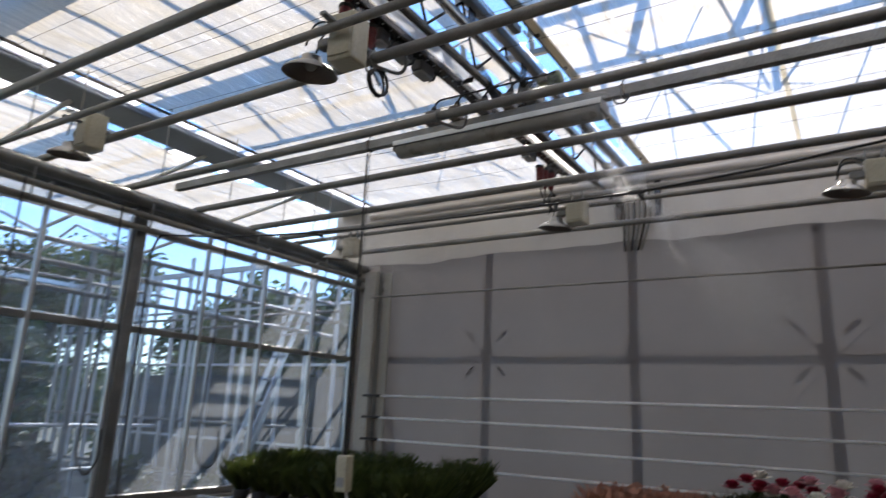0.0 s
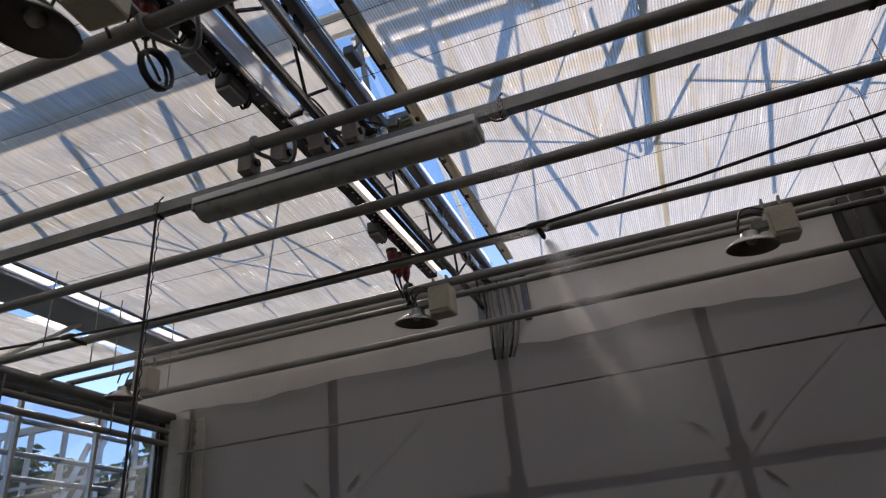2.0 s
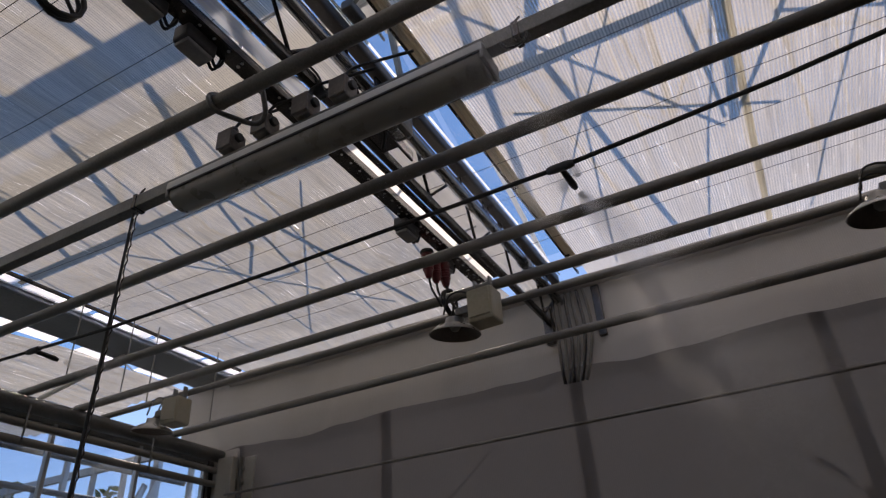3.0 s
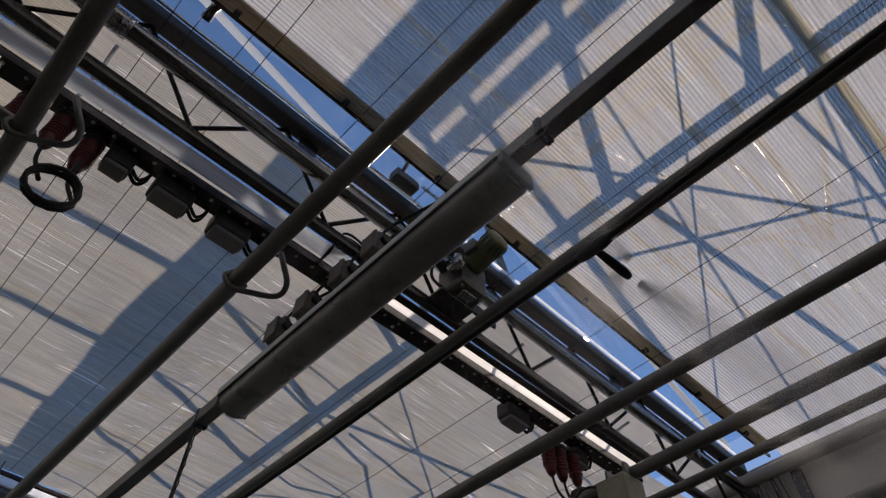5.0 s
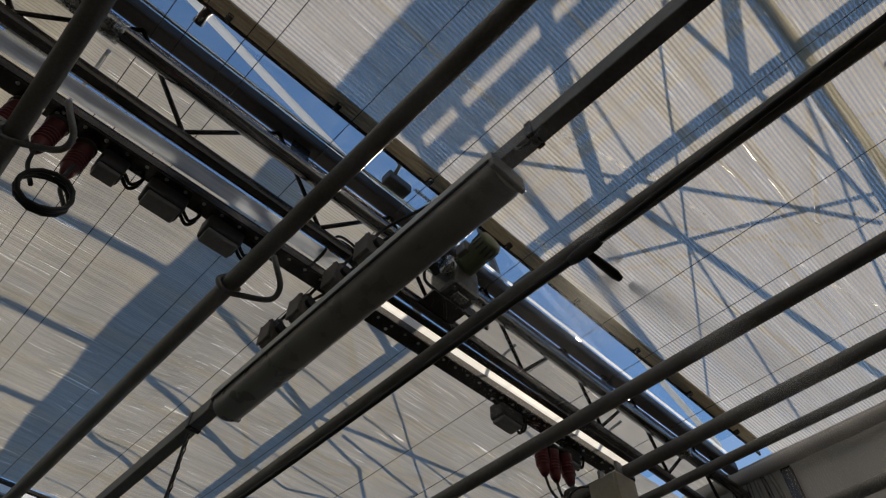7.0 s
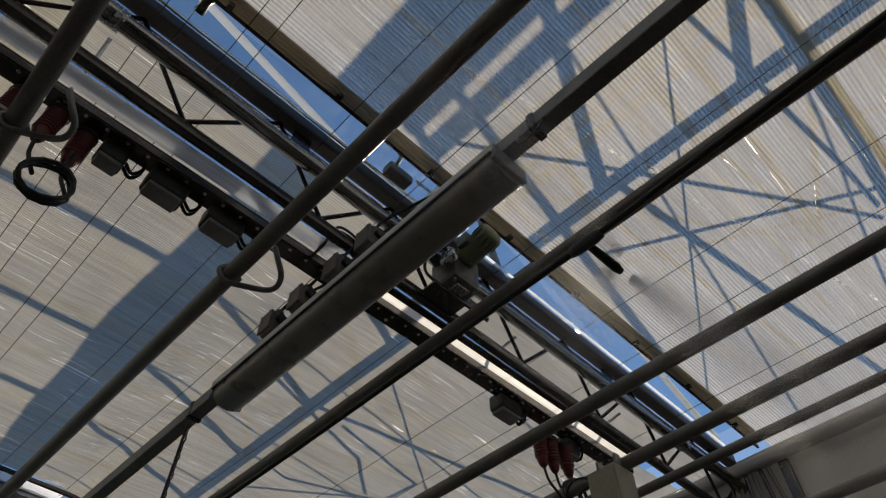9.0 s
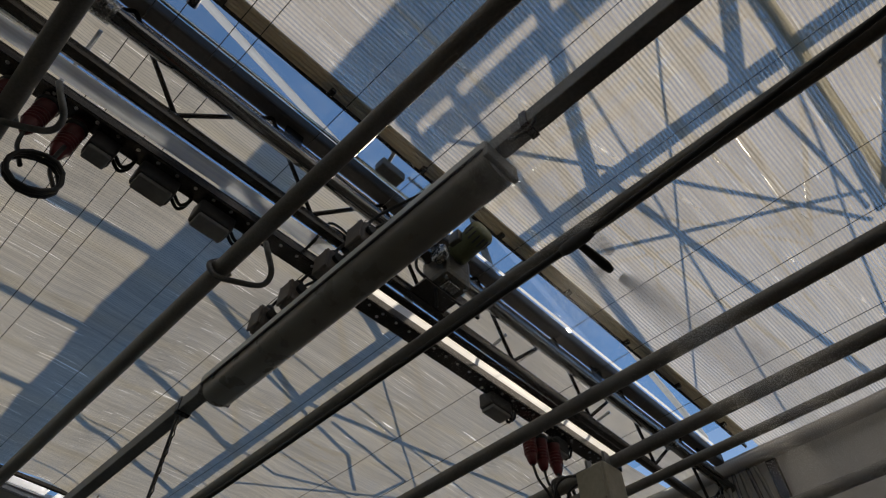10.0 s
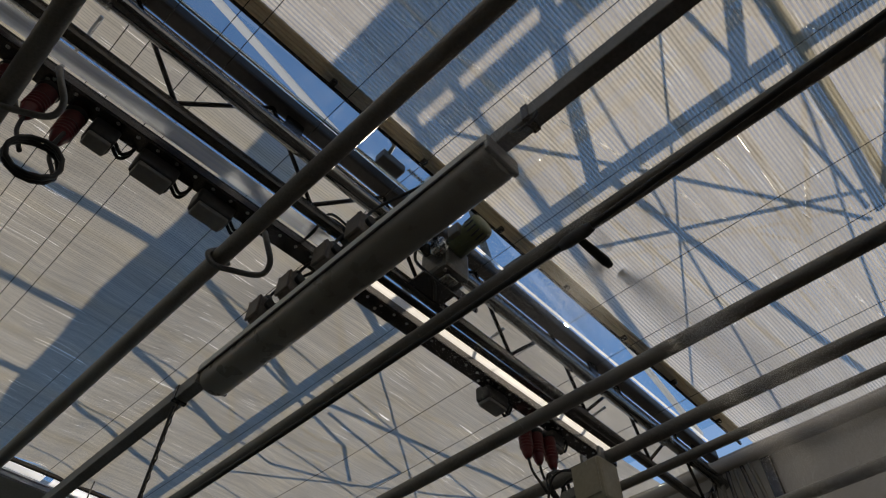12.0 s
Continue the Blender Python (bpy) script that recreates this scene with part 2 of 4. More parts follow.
def tube(bm, pts, r, n=10, cap=True):
    """A round bar along the points."""
    pts = [Vector(p) for p in pts]
    rings = []
    side = None
    for i, p in enumerate(pts):
        a, b = pts[max(i - 1, 0)], pts[min(i + 1, len(pts) - 1)]
        d = (b - a).normalized()
        if side is None:
            side = d.cross(Vector((0, 0, 1)) if abs(d.z) < 0.9 else Vector((0, 1, 0))).normalized()
        side = (side - d * side.dot(d)).normalized()
        up = d.cross(side)
        rr = r[i] if isinstance(r, (list, tuple)) else r
        rings.append([bm.verts.new(p + rr * (side * math.cos(2 * math.pi * k / n) + up * math.sin(2 * math.pi * k / n))) for k in range(n)])
    for a, b in zip(rings, rings[1:]):
        for k in range(n):
            f = bm.faces.new((a[k], a[(k + 1) % n], b[(k + 1) % n], b[k]))
            f.smooth = True
    if cap:
        bm.faces.new(rings[0][::-1])
        bm.faces.new(rings[-1])
    return bm


def bend(pts, k=5):
    """More points along a smooth line through the given ones."""
    pts = [Vector(p) for p in pts]
    out = []
    for i in range(len(pts) - 1):
        p0, p1, p2, p3 = pts[max(i - 1, 0)], pts[i], pts[i + 1], pts[min(i + 2, len(pts) - 1)]
        for j in range(k):
            u = j / k
            out.append(0.5 * ((2 * p1) + (p2 - p0) * u + (2 * p0 - 5 * p1 + 4 * p2 - p3) * u * u + (3 * p1 - p0 - 3 * p2 + p3) * u ** 3))
    return out + [pts[-1]]


def lathe(bm, profile, n=24, m=None):
    """A turned body: profile of (radius, height) about the local z axis."""
    rings = []
    for r, z in profile:
        rings.append([bm.verts.new(Vector((r * math.cos(2 * math.pi * k / n), r * math.sin(2 * math.pi * k / n), z))) for k in range(n)])
    for a, b in zip(rings, rings[1:]):
        for k in range(n):
            f = bm.faces.new((a[k], a[(k + 1) % n], b[(k + 1) % n], b[k]))
            f.smooth = True
    if m is not None:
        for ring in rings:
            for v in ring:
                v.co = m @ v.co
    return bm


def B():
    return bmesh.new()


def sheet(name, material, x0, x1, y0, y1, height, nx, ny, thick=0.0):
    """A cloth over x and y whose height is a function of both."""
    bm = B()
    vs = [[bm.verts.new((x0 + (x1 - x0) * i / nx, y0 + (y1 - y0) * j / ny, height(x0 + (x1 - x0) * i / nx, y0 + (y1 - y0) * j / ny))) for i in range(nx + 1)] for j in range(ny + 1)]
    for j in range(ny):
        for i in range(nx):
            bm.faces.new((vs[j][i], vs[j][i + 1], vs[j + 1][i + 1], vs[j + 1][i])).smooth = True
    return link(name, bm, material)


def ripple(x, y, k=0.0):
    return noise.noise(Vector((x, y, k)))


# ---- setting: ground, floor, walls ----
bm = B()
bmesh.ops.create_grid(bm, x_segments=24, y_segments=24, size=400)
for v in bm.verts:
    v.co.z = -0.06
tagged(link("ground", bm, SOIL), "brown earth and grass round the glasshouse", "ground", kind="structure")
bm = B()
box(bm, (-1.75, 1.0, -0.03), (5.8, 9.6, 0.056))
tagged(link("floor", bm, CONCRETE), "grey concrete floor of the glasshouse", "floor", kind="structure")

WALL_Y = 5.60


def wall_sheet(name, material, x0, x1, z0, z1, y, nx, nz, amp, label):
    bm = B()
    vs = []
    for j in range(nz + 1):
        row = []
        for i in range(nx + 1):
            x, z = x0 + (x1 - x0) * i / nx, z0 + (z1 - z0) * j / nz
            low = (0.045 * ripple(x * 1.1, 0.3, 9.0) + 0.018 * ripple(x * 3.7, 0.8, 4.0)) if name == "wall_valance" and j == 0 else 0.0
            row.append(bm.verts.new((x, y + amp * ripple(x * 1.3, z * 0.8, 3.1) + amp * 0.35 * ripple(x * 5, z * 2.2, 1.2), z + low)))
        vs.append(row)
    for j in range(nz):
        for i in range(nx):
            bm.faces.new((vs[j][i], vs[j][i + 1], vs[j + 1][i + 1], vs[j + 1][i])).smooth = True
    ob = link(name, bm, material)
    return tagged(ob, label, "wall", kind="structure")


wall_sheet("wall_north", WALL_CLOTH, -4.56, 1.15, 0.0, 3.34, WALL_Y, 90, 40, 0.014, "grey screen cloth wall with steel frame showing through")
wall_sheet("wall_valance", VALANCE, -4.95, 1.15, 3.075, 3.70, WALL_Y - 0.10, 120, 14, 0.03, "pale folded cloth hanging over the wall's top")

# roll of the wall cloth
bm = B()
tube(bm, [(-4.4 + 0.11 * i, WALL_Y - 0.15, 3.615 + 0.008 * ripple(i * 0.5, 1.0)) for i in range(51)], 0.034, 12)
tagged(link("cloth_roll", bm, VALANCE, smooth=True), "pale rolled cloth along the top of the wall", "cloth roll")

# steel frame behind the cloth
for i, x in enumerate((-4.38, -3.03, -1.63, -0.21, 1.2)):
    fr = thing("wall_post", (x, WALL_Y + 0.040, 0), "grey steel post behind the wall cloth", "post", "wall posts")
    bm = B()
    box(bm, (0, 0, 1.64), (0.070, 0.03, 3.28), bevel=0.006)
    part("post", bm, DARK_STEEL, fr)
    bm = B()
    box(bm, (0, -0.018, 2.155), (0.13, 0.006, 0.13), bevel=0.002)
    part("joint_plate", bm, DARK_STEEL, fr)
bm = B()
box(bm, (-1.6, WALL_Y + 0.070, 2.155), (5.5, 0.025, 0.05), bevel=0.006)
tagged(link("wall_transom", bm, DARK_STEEL), "dark steel rail across the wall behind the cloth", "rail")
for x in (-3.03, -0.21):
    for sx in (-1, 1):
        for sz in (-1, 1):
            br = thing("wall_brace", (x, WALL_Y + 0.045, 2.155), "thin steel brace with a turnbuckle on the wall", "brace", "wall braces")
            a, b = Vector((0, 0, 0)), Vector((sx * 1.25, 0.02, sz * 1.25))
            bm = B()
            tube(bm, [a + Vector((0, 0.03, 0)), (a + b) / 6 + Vector((0, 0.03, 0)), b + Vector((0, 0.16, 0))], 0.0032, 6)
            part("rod", bm, DARK_STEEL, br)
            d = (b - a).normalized()
            bm = B()
            tube(bm, [d * 0.17 - Vector((0, 0.032, 0)), d * 0.20 - Vector((0, 0.032, 0)), d * 0.29 - Vector((0, 0.032, 0)), d * 0.32 - Vector((0, 0.032, 0))], [0.006, 0.012, 0.012, 0.006], 8)
            part("turnbuckle", bm, DARK_STEEL, br)

# pale corner post where the wall meets the glass
cp = thing("corner_post", (-4.33, WALL_Y - 0.14, 0), "pale beige boxed corner post beside the cloth wall", "post")
bm = B()
box(bm, (0, 0, 1.50), (0.15, 0.09, 3.0), bevel=0.008)
part("casing", bm, CASING, cp)
bm = B()
box(bm, (0.155, 0.06, 1.50), (0.10, 0.02, 3.0), bevel=0.006)
part("cover_strip", bm, CASING, cp)
bm = B()
box(bm, (0.10, 0.02, 1.5), (0.02, 0.03, 3.0), bevel=0.005)
part("joint_bar", bm, STEEL, cp)

# horizontal rails before the wall
for z, r in ((1.72, 0.010), (1.51, 0.010), (1.30, 0.010), (1.09, 0.010), (2.72, 0.010)):
    bm = B()
    tube(bm, [(-4.3, WALL_Y - 0.18, z), (1.1, WALL_Y - 0.18, z)], r, 8)
    rail = tagged(link("wall_rail", bm, WHITE if z < 2 else PIPE), "thin pale steel rail before the cloth wall", "rail", "wall rails")
    if z < 2:
        bm = B()
        tube(bm, [(-4.32, WALL_Y - 0.18, z), (-4.10, WALL_Y - 0.18, z)], 0.014, 8)
        part("end_sleeve", bm, BLACK, rail, "black rubber end sleeve")

# right wall with bunched cloth, and walls that close the place
bm = B()
box(bm, (1.22, 0.7, 1.9), (0.06, 9.9, 3.8))
tagged(link("wall_east", bm, DARK_CLOTH), "dark blackout cloth wall", "wall", kind="structure")
bm = B()
box(bm, (-1.75, -4.0, 1.9), (5.8, 0.08, 3.8))
tagged(link("wall_south", bm, DARK_CLOTH), "dark blackout cloth wall", "wall", kind="structure")
dr = thing("drawn_curtain", (0.98, WALL_Y - 0.12, 0), "dark bunched curtain tied back in the wall's corner", "curtain")
bm = B()
nz, na = 40, 28
rings = []
for j in range(nz + 1):
    z = 0.4 + 3.2 * j / nz
    rr = 0.085 + 0.05 * abs(math.sin(z * 1.4)) + 0.03 * ripple(z * 2, 0.5)
    rings.append([bm.verts.new(((rr + 0.022 * math.sin(7 * a)) * math.cos(a) + 0.05 * math.sin(z * 1.1), (rr + 0.022 * math.sin(7 * a)) * math.sin(a) * 0.7, z)) for a in [2 * math.pi * k / na for k in range(na)]])
for a, b in zip(rings, rings[1:]):
    for k in range(na):
        bm.faces.new((a[k], a[(k + 1) % na], b[(k + 1) % na], b[k])).smooth = True
part("fabric", bm, DARK_CLOTH, dr)

# ---- ceiling screens ----
def sag_left(x, y):
    return 3.735 + 0.024 * ripple(x * 1.6, y * 2.6, 0.0) + 0.012 * ripple(x * 4.5, y * 6.0, 5.0) - 0.03 * math.sin(math.pi * (x + 4.36) / 2.7)


def sag_right(x, y):
    return 3.735 + 0.014 * ripple(x * 1.2, y * 2.0, 2.0) + 0.004 * ripple(x * 4, y * 6, 5.0) - 0.02 * math.sin(math.pi * (x + 1.4) / 2.6)


# The added slot between these two sheets lets sun onto the tray bed.
tagged(sheet("ceiling_screen_4", CLOTH_A, -1.858, -1.70, -3.9, 5.58, sag_left, 10, 300), "narrow strip of pale shade cloth beside the truss", "shade cloth", kind="structure")
tagged(sheet("ceiling_screen_1", CLOTH_A, -4.34, -1.955, -3.9, 5.58, sag_left, 100, 300), "pale translucent shade cloth drawn under the roof", "shade cloth", kind="structure")
tagged(sheet("ceiling_screen_2", CLOTH_B, -1.385, 1.2, -3.9, 5.60, sag_right, 80, 220), "pale striped translucent shade cloth drawn under the roof", "shade cloth", kind="structure")
SEAM = cloth("beige_seam_tape", (0.42, 0.40, 0.34), (0.44, 0.42, 0.35), 0.0, 0.008, 0.04, 6.0)
tagged(sheet("ceiling_seam", SEAM, -0.262, -0.226, -3.9, 5.58, lambda x, y: sag_right(x, y) - 0.004, 2, 160), "beige seam tape along the striped shade cloth", "seam tape", kind="structure")
# Made-up bright strips imitate sun glints along the striped cloth.
rs = random.Random(17)
for k in range(13):
    y0 = 2.75 + 0.19 * k + 0.05 * rs.random()
    x0 = -1.10 + 0.25 * (y0 - 2.75) + 0.012 * (rs.random() - 0.5) + (0.28 * rs.random() if k % 3 == 2 else 0.0)
    g = thing("loose_strip", (0, 0, 0), "bright strip added for sun glints in the shade cloth", "cloth strip", "loose strips")
    bm = B()
    long_ = rs.uniform(0.03, 0.13)
    box(bm, (x0, y0, sag_right(x0, y0) - 0.006), (0.0042, long_, 0.002), Matrix.Rotation(-0.22, 4, "Z"))
    part("strip", bm, BRIGHT_SHEET, g)
# leading edge of the drawn cloth
ed = thing("screen_edge", (0, 0, 0), "dark aluminium leading edge of the shade cloth with tan tape", "screen edge")
bm = B()
box(bm, (-1.430, 0.8, 3.725), (0.012, 9.4, 0.022), bevel=0.003)
part("profile", bm, DARK_STEEL, ed)
for k in range(4):
    bm = B()
    tube(bm, [(-1.416 + 0.013 * k, -3.9 + 0.19 * j, 3.722 + 0.006 * ripple(j * 0.9, k)) for j in range(50)], 0.009, 6)
    part("folded_tape", bm, TAPE, ed, "tan folded edge tape")
for j in range(22):
    bm = B()
    box(bm, (-1.41, -3.6 + 0.42 * j, 3.705), (0.03, 0.02, 0.018), bevel=0.003)
    part("clip", bm, DARK_STEEL, ed)

# ---- lattice truss with drive shaft ----
ts = thing("lattice_truss", (0, 0, 0), "dark galvanised lattice truss spanning to the wall", "truss")
bm = B()
box(bm, (-1.592, 0.8, 3.712), (0.060, 9.4, 0.060), bevel=0.012)
part("top_beam", bm, BEAM, ts)
# Added bead and strip draw the sun's bright line on the beam edge.
bm = B()
tube(bm, [(-1.558, -3.9, 3.744), (-1.558, 3.2, 3.744)], 0.0065, 12)
part("glint_bead", bm, POLISHED, ts, "bright metal bead added for the beam's sun highlight")
bm = B()
strip = [[bm.verts.new((x, 3.2 + 0.1 * j, 3.746 + 0.001 * (j % 2))) for x in (-1.562, -1.550)] for j in range(24)]
for a, b in zip(strip, strip[1:]):
    bm.faces.new((a[0], a[1], b[1], b[0]))
part("glare_strip", bm, GLARE_WHITE, ts, "white translucent strip added for the beam edge's sun glare")
# Second added bead, for the highlight line beside the shaft.
bm = B()
tube(bm, [(-1.6335, -3.9, 3.692), (-1.6335, 5.5, 3.692)], 0.0055, 10)
part("glint_bead", bm, POLISHED, ts, "bright metal bead added for the beam's sun highlight")
bm = B()
box(bm, (-1.666, 0.8, 3.41), (0.038, 9.4, 0.045), bevel=0.014)
part("bottom_chord", bm, DARK_STEEL, ts)
for j in range(19):
    y0 = -3.885 + 0.5 * j
    bm = B()
    a, b = (-1.612, y0, 3.685), (-1.66, y0 + 0.25, 3.43)
    tube(bm, [a, b], 0.008, 6)
    part("web_bar", bm, DARK_STEEL, ts)
    bm = B()
    tube(bm, [b, (-1.612, y0 + 0.5, 3.685)], 0.008, 6)
    part("web_bar", bm, DARK_STEEL, ts)
sh = thing("drive_shaft", (0, 0, 0), "round steel screen drive shaft with bolted couplings", "drive shaft")
bm = B()
tube(bm, [(-1.588, -3.8, 3.55), (-1.588, 5.5, 3.55)], 0.029, 14)
part("shaft", bm, GLINT, sh)
for y in (-1.2, 1.95, 2.04, 4.9):
    bm = B()
    tube(bm, [(-1.588, y - 0.05, 3.55), (-1.588, y + 0.05, 3.55)], 0.036, 14)
    for q in (-0.03, 0.03):
        box(bm, (-1.56, y + q, 3.515), (0.016, 0.016, 0.03), bevel=0.003)
    part("coupling", bm, SHAFT, sh, "bright steel coupling")
for y in (-2.0, 0.2, 2.7, 3.35, 4.4, 5.3):
    bm = B()
    box(bm, (-1.60, y, 3.62), (0.012, 0.07, 0.16), bevel=0.003)
    part("bearing_bracket", bm, DARK_STEEL, sh)

# ---- long pipes under the ceiling ----
PIPE_Z = 3.10


def long_pipe(y, x0=-4.50, x1=1.18, r=0.0255, z=PIPE_Z, hooks=()):
    g = thing("ceiling_pipe", (0, y, z), "grey galvanised steel pipe under the ceiling", "pipe", "ceiling pipes")
    bm = B()
    tube(bm, [(x0, 0, 0), (x1, 0, 0)], r, 16)
    part("pipe", bm, PIPE, g)
    for x in (-4.1, 0.75):
        bm = B()
        tube(bm, [(x, 0, r), (x, 0, 0.55)], 0.004, 6)
        part("hanger_wire", bm, STEEL, g)
    for x in hooks:
        bm = B()
        tube(bm, bend([(x, 0.03, 0.0), (x, 0, 0.034), (x, -0.034, 0), (x + 0.005, -0.01, -0.034), (x + 0.03, 0.04, -0.04), (x + 0.07, 0.10, -0.04), (x + 0.10, 0.105, -0.01), (x + 0.12, 0.07, 0.03), (x + 0.125, 0.05, 0.06)]), 0.0085, 8)
        part("hook", bm, STEEL, g, "bent steel hook")
    return g


for y, hooks in ((-0.6, ()), (0.2, ()), (0.85, ()), (1.44, ()), (1.78, ()), (2.06, (-1.72,)), (2.69, (-1.77,)), (3.30, ()), (3.88, ()), (4.25, ()), (4.45, ()), (5.0, ())):
    long_pipe(y, hooks=hooks, r=0.0255 if y not in (4.45, 1.78) else 0.019)

# ---- square beam with its luminaire ----
BEAM_Y, BEAM_Z = 2.985, 3.17
beam = thing("square_beam", (0, BEAM_Y, BEAM_Z), "dark square steel beam carrying the luminaire", "beam")
bm = B()
box(bm, (-1.58, 0, 0), (5.5, 0.046, 0.056), bevel=0.004)
part("tube", bm, STEEL, beam)
for x in (-2.47, -0.88, 0.4):
    bm = B()
    box(bm, (x, 0, 0), (0.022, 0.054, 0.064), bevel=0.003)
    tube(bm, [(x, 0.0, 0.03), (x - 0.006, 0.0, 0.055), (x + 0.012, 0.004, 0.075)], 0.004, 6)
    part("strap", bm, DARK_STEEL, beam)
bm = B()
tube(bm, bend([(-0.93, -0.02, -0.03), (-0.91, -0.03, -0.07), (-0.87, -0.03, -0.075), (-0.85, -0.02, -0.04), (-0.86, -0.01, 0.0)]), 0.005, 6)
part("cable_loop", bm, BLACK, beam)

lum = thing("luminaire", (-1.611, BEAM_Y, 3.135), "long grey fluorescent luminaire hung under a beam", "ceiling light")
bm = B()
box(bm, (0, 0, -0.012), (1.27, 0.125, 0.034), bevel=0.006)
part("housing", bm, WHITE, lum, "white enamelled housing")
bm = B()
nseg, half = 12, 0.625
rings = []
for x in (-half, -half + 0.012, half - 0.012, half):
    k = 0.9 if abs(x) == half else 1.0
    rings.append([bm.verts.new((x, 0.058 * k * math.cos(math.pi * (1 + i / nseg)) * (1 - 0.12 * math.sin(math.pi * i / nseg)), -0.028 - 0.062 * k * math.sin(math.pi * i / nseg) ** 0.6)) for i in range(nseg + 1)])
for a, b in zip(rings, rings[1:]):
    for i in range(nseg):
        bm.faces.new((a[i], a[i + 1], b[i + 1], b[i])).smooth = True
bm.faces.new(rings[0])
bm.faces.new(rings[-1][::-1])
part("diffuser", bm, DIFFUSER, lum, "grey opal diffuser")
# Dark strips stand for shade in the groove under the housing.
for sy in (-1, 1):
    bm = B()
    box(bm, (0, sy * 0.0605, -0.032), (1.25, 0.007, 0.008), bevel=0.002)
    part("seam", bm, DARK_BOX, lum, "dark strip standing for the shaded groove")
for sx in (-1, 1):
    bm = B()
    box(bm, (sx * 0.63, 0, -0.03), (0.016, 0.12, 0.06), bevel=0.005)
    part("end_cap", bm, GREY_BOX, lum)
for x in (-0.4, 0.4):
    bm = B()
    box(bm, (x, 0, 0.006), (0.03, 0.07, 0.012), bevel=0.002)
    part("mounting_clip", bm, STEEL, lum)


def conduit_box(x, label="brown-grey junction box with a black cable gland"):
    g = thing("junction_box", (x, BEAM_Y - 0.012, BEAM_Z + 0.028), label, "junction box", "junction boxes on the beam")
    bm = B()
    box(bm, (0, 0, 0.045), (0.066, 0.072, 0.09), bevel=0.010)
    part("body", bm, JUNCTION, g)
    bm = B()
    box(bm, (0, -0.040, 0.045), (0.066, 0.010, 0.08), bevel=0.003)
    part("lid", bm, JUNCTION, g)
    bm = B()
    tube(bm, [(0.0, 0.0, 0.09), (0.0, 0.0, 0.11), (0.002, 0, 0.125)], [0.019, 0.019, 0.012], 10)
    part("gland", bm, BLACK, g, "black cable gland")
    bm = B()
    tube(bm, [(0.033, -0.008, 0.055), (0.048, -0.008, 0.055)], 0.017, 10)
    part("side_gland", bm, BLACK, g, "black side gland")
    for q in (-0.024, 0.024):
        bm = B()
        tube(bm, [(q, -0.045, 0.078), (q, -0.048, 0.078)], 0.004, 6)
        part("screw", bm, STEEL, g)
    bm = B()
    tube(bm, bend([(0, 0, 0.12), (0.02, 0.02, 0.17), (0.10, 0.05, 0.19), (0.22, 0.10, 0.22)]), 0.006, 6)
    part("cable", bm, BLACK, g)
    return g


for x in (-1.995, -1.835, -1.655, -1.50):
    conduit_box(x)

# pendant switch on its cable
pen = thing("pendant_switch", (-2.47, BEAM_Y - 0.01, 1.14), "cream pendant switch box hanging on a chain and cable", "switch box")
bm = B()
box(bm, (0, 0, 0.10), (0.075, 0.06, 0.19), bevel=0.008)
part("case", bm, CREAM, pen)
bm = B()
box(bm, (0, -0.031, 0.145), (0.07, 0.006, 0.075), bevel=0.003)
part("lid", bm, CREAM, pen)
bm = B()
box(bm, (0, -0.033, 0.055), (0.05, 0.008, 0.05), bevel=0.003)
part("socket_flap", bm, GREY_BOX, pen)
bm = B()
tube(bm, [(-0.008, 0, 0.19), (-0.009, 0, 0.7), (-0.006, 0.004, 1.3), (-0.004, 0, 1.98)], 0.006, 6)
part("cable", bm, BLACK, pen)
bm = B()
tube(bm, [(0.02, 0, 0.01), (0.04, 0.01, -0.10), (0.02, 0.02, -0.4), (0.1, 0.05, -0.9)], 0.006, 6)
part("lower_cable", bm, WHITE, pen)
bm = B()
for k in range(52):
    a = Vector((0.006 + 0.008 * k / 52, 0.0, 0.19 + 1.80 * k / 52))
    tube(bm, [a, a + Vector((0.004 if k % 2 else -0.004, 0.003, 0.017)), a + Vector((0, 0, 0.036))], 0.0028, 5)
part("chain", bm, DARK_STEEL, pen, "thin dark link chain")

# ---- misting hose ----
HOSE_Y = 2.965
hose = thing("misting_hose", (0, HOSE_Y, 0), "black misting hose with small nozzles below the pipes", "misting hose")
hp = [(-4.42, 0, 2.80), (-3.7, 0, 2.71), (-3.1, 0, 2.665), (-2.45, 0, 2.632), (-1.7, 0, 2.625), (-0.826, 0, 2.630), (-0.3, 0, 2.66), (0.45, 0, 2.735), (1.15, 0, 2.80)]
bm = B()
tube(bm, hp, 0.0062, 10)
part("hose", bm, BLACK, hose)
for nx in (-2.86, -0.826):
    nz_ = 2.652 if nx < -2 else 2.630
    bm = B()
    tube(bm, [(nx - 0.035, 0, nz_), (nx - 0.02, 0, nz_), (nx + 0.02, 0, nz_), (nx + 0.035, 0, nz_)], [0.009, 0.012, 0.012, 0.009], 10)
    noz = part("nozzle_tee", bm, DARK_BOX, hose)
    bm = B()
    tube(bm, [(nx, 0, nz_), (nx + 0.003, 0.04, nz_ - 0.002), (nx + 0.006, 0.08, nz_ - 0.005), (nx + 0.007, 0.095, nz_ - 0.007)], [0.007, 0.009, 0.010, 0.007], 10)
    part("nozzle", bm, BLACK, noz)
bm = B()
tube(bm, bend([(-4.41, 0, 2.80), (-4.455, 0.0, 2.76), (-4.465, -0.03, 2.6), (-4.47, -0.02, 2.2), (-4.47, -0.02, 1.4), (-4.46, 0, 0.3)]), 0.0095, 8)
part("feed_hose", bm, BLACK, hose)

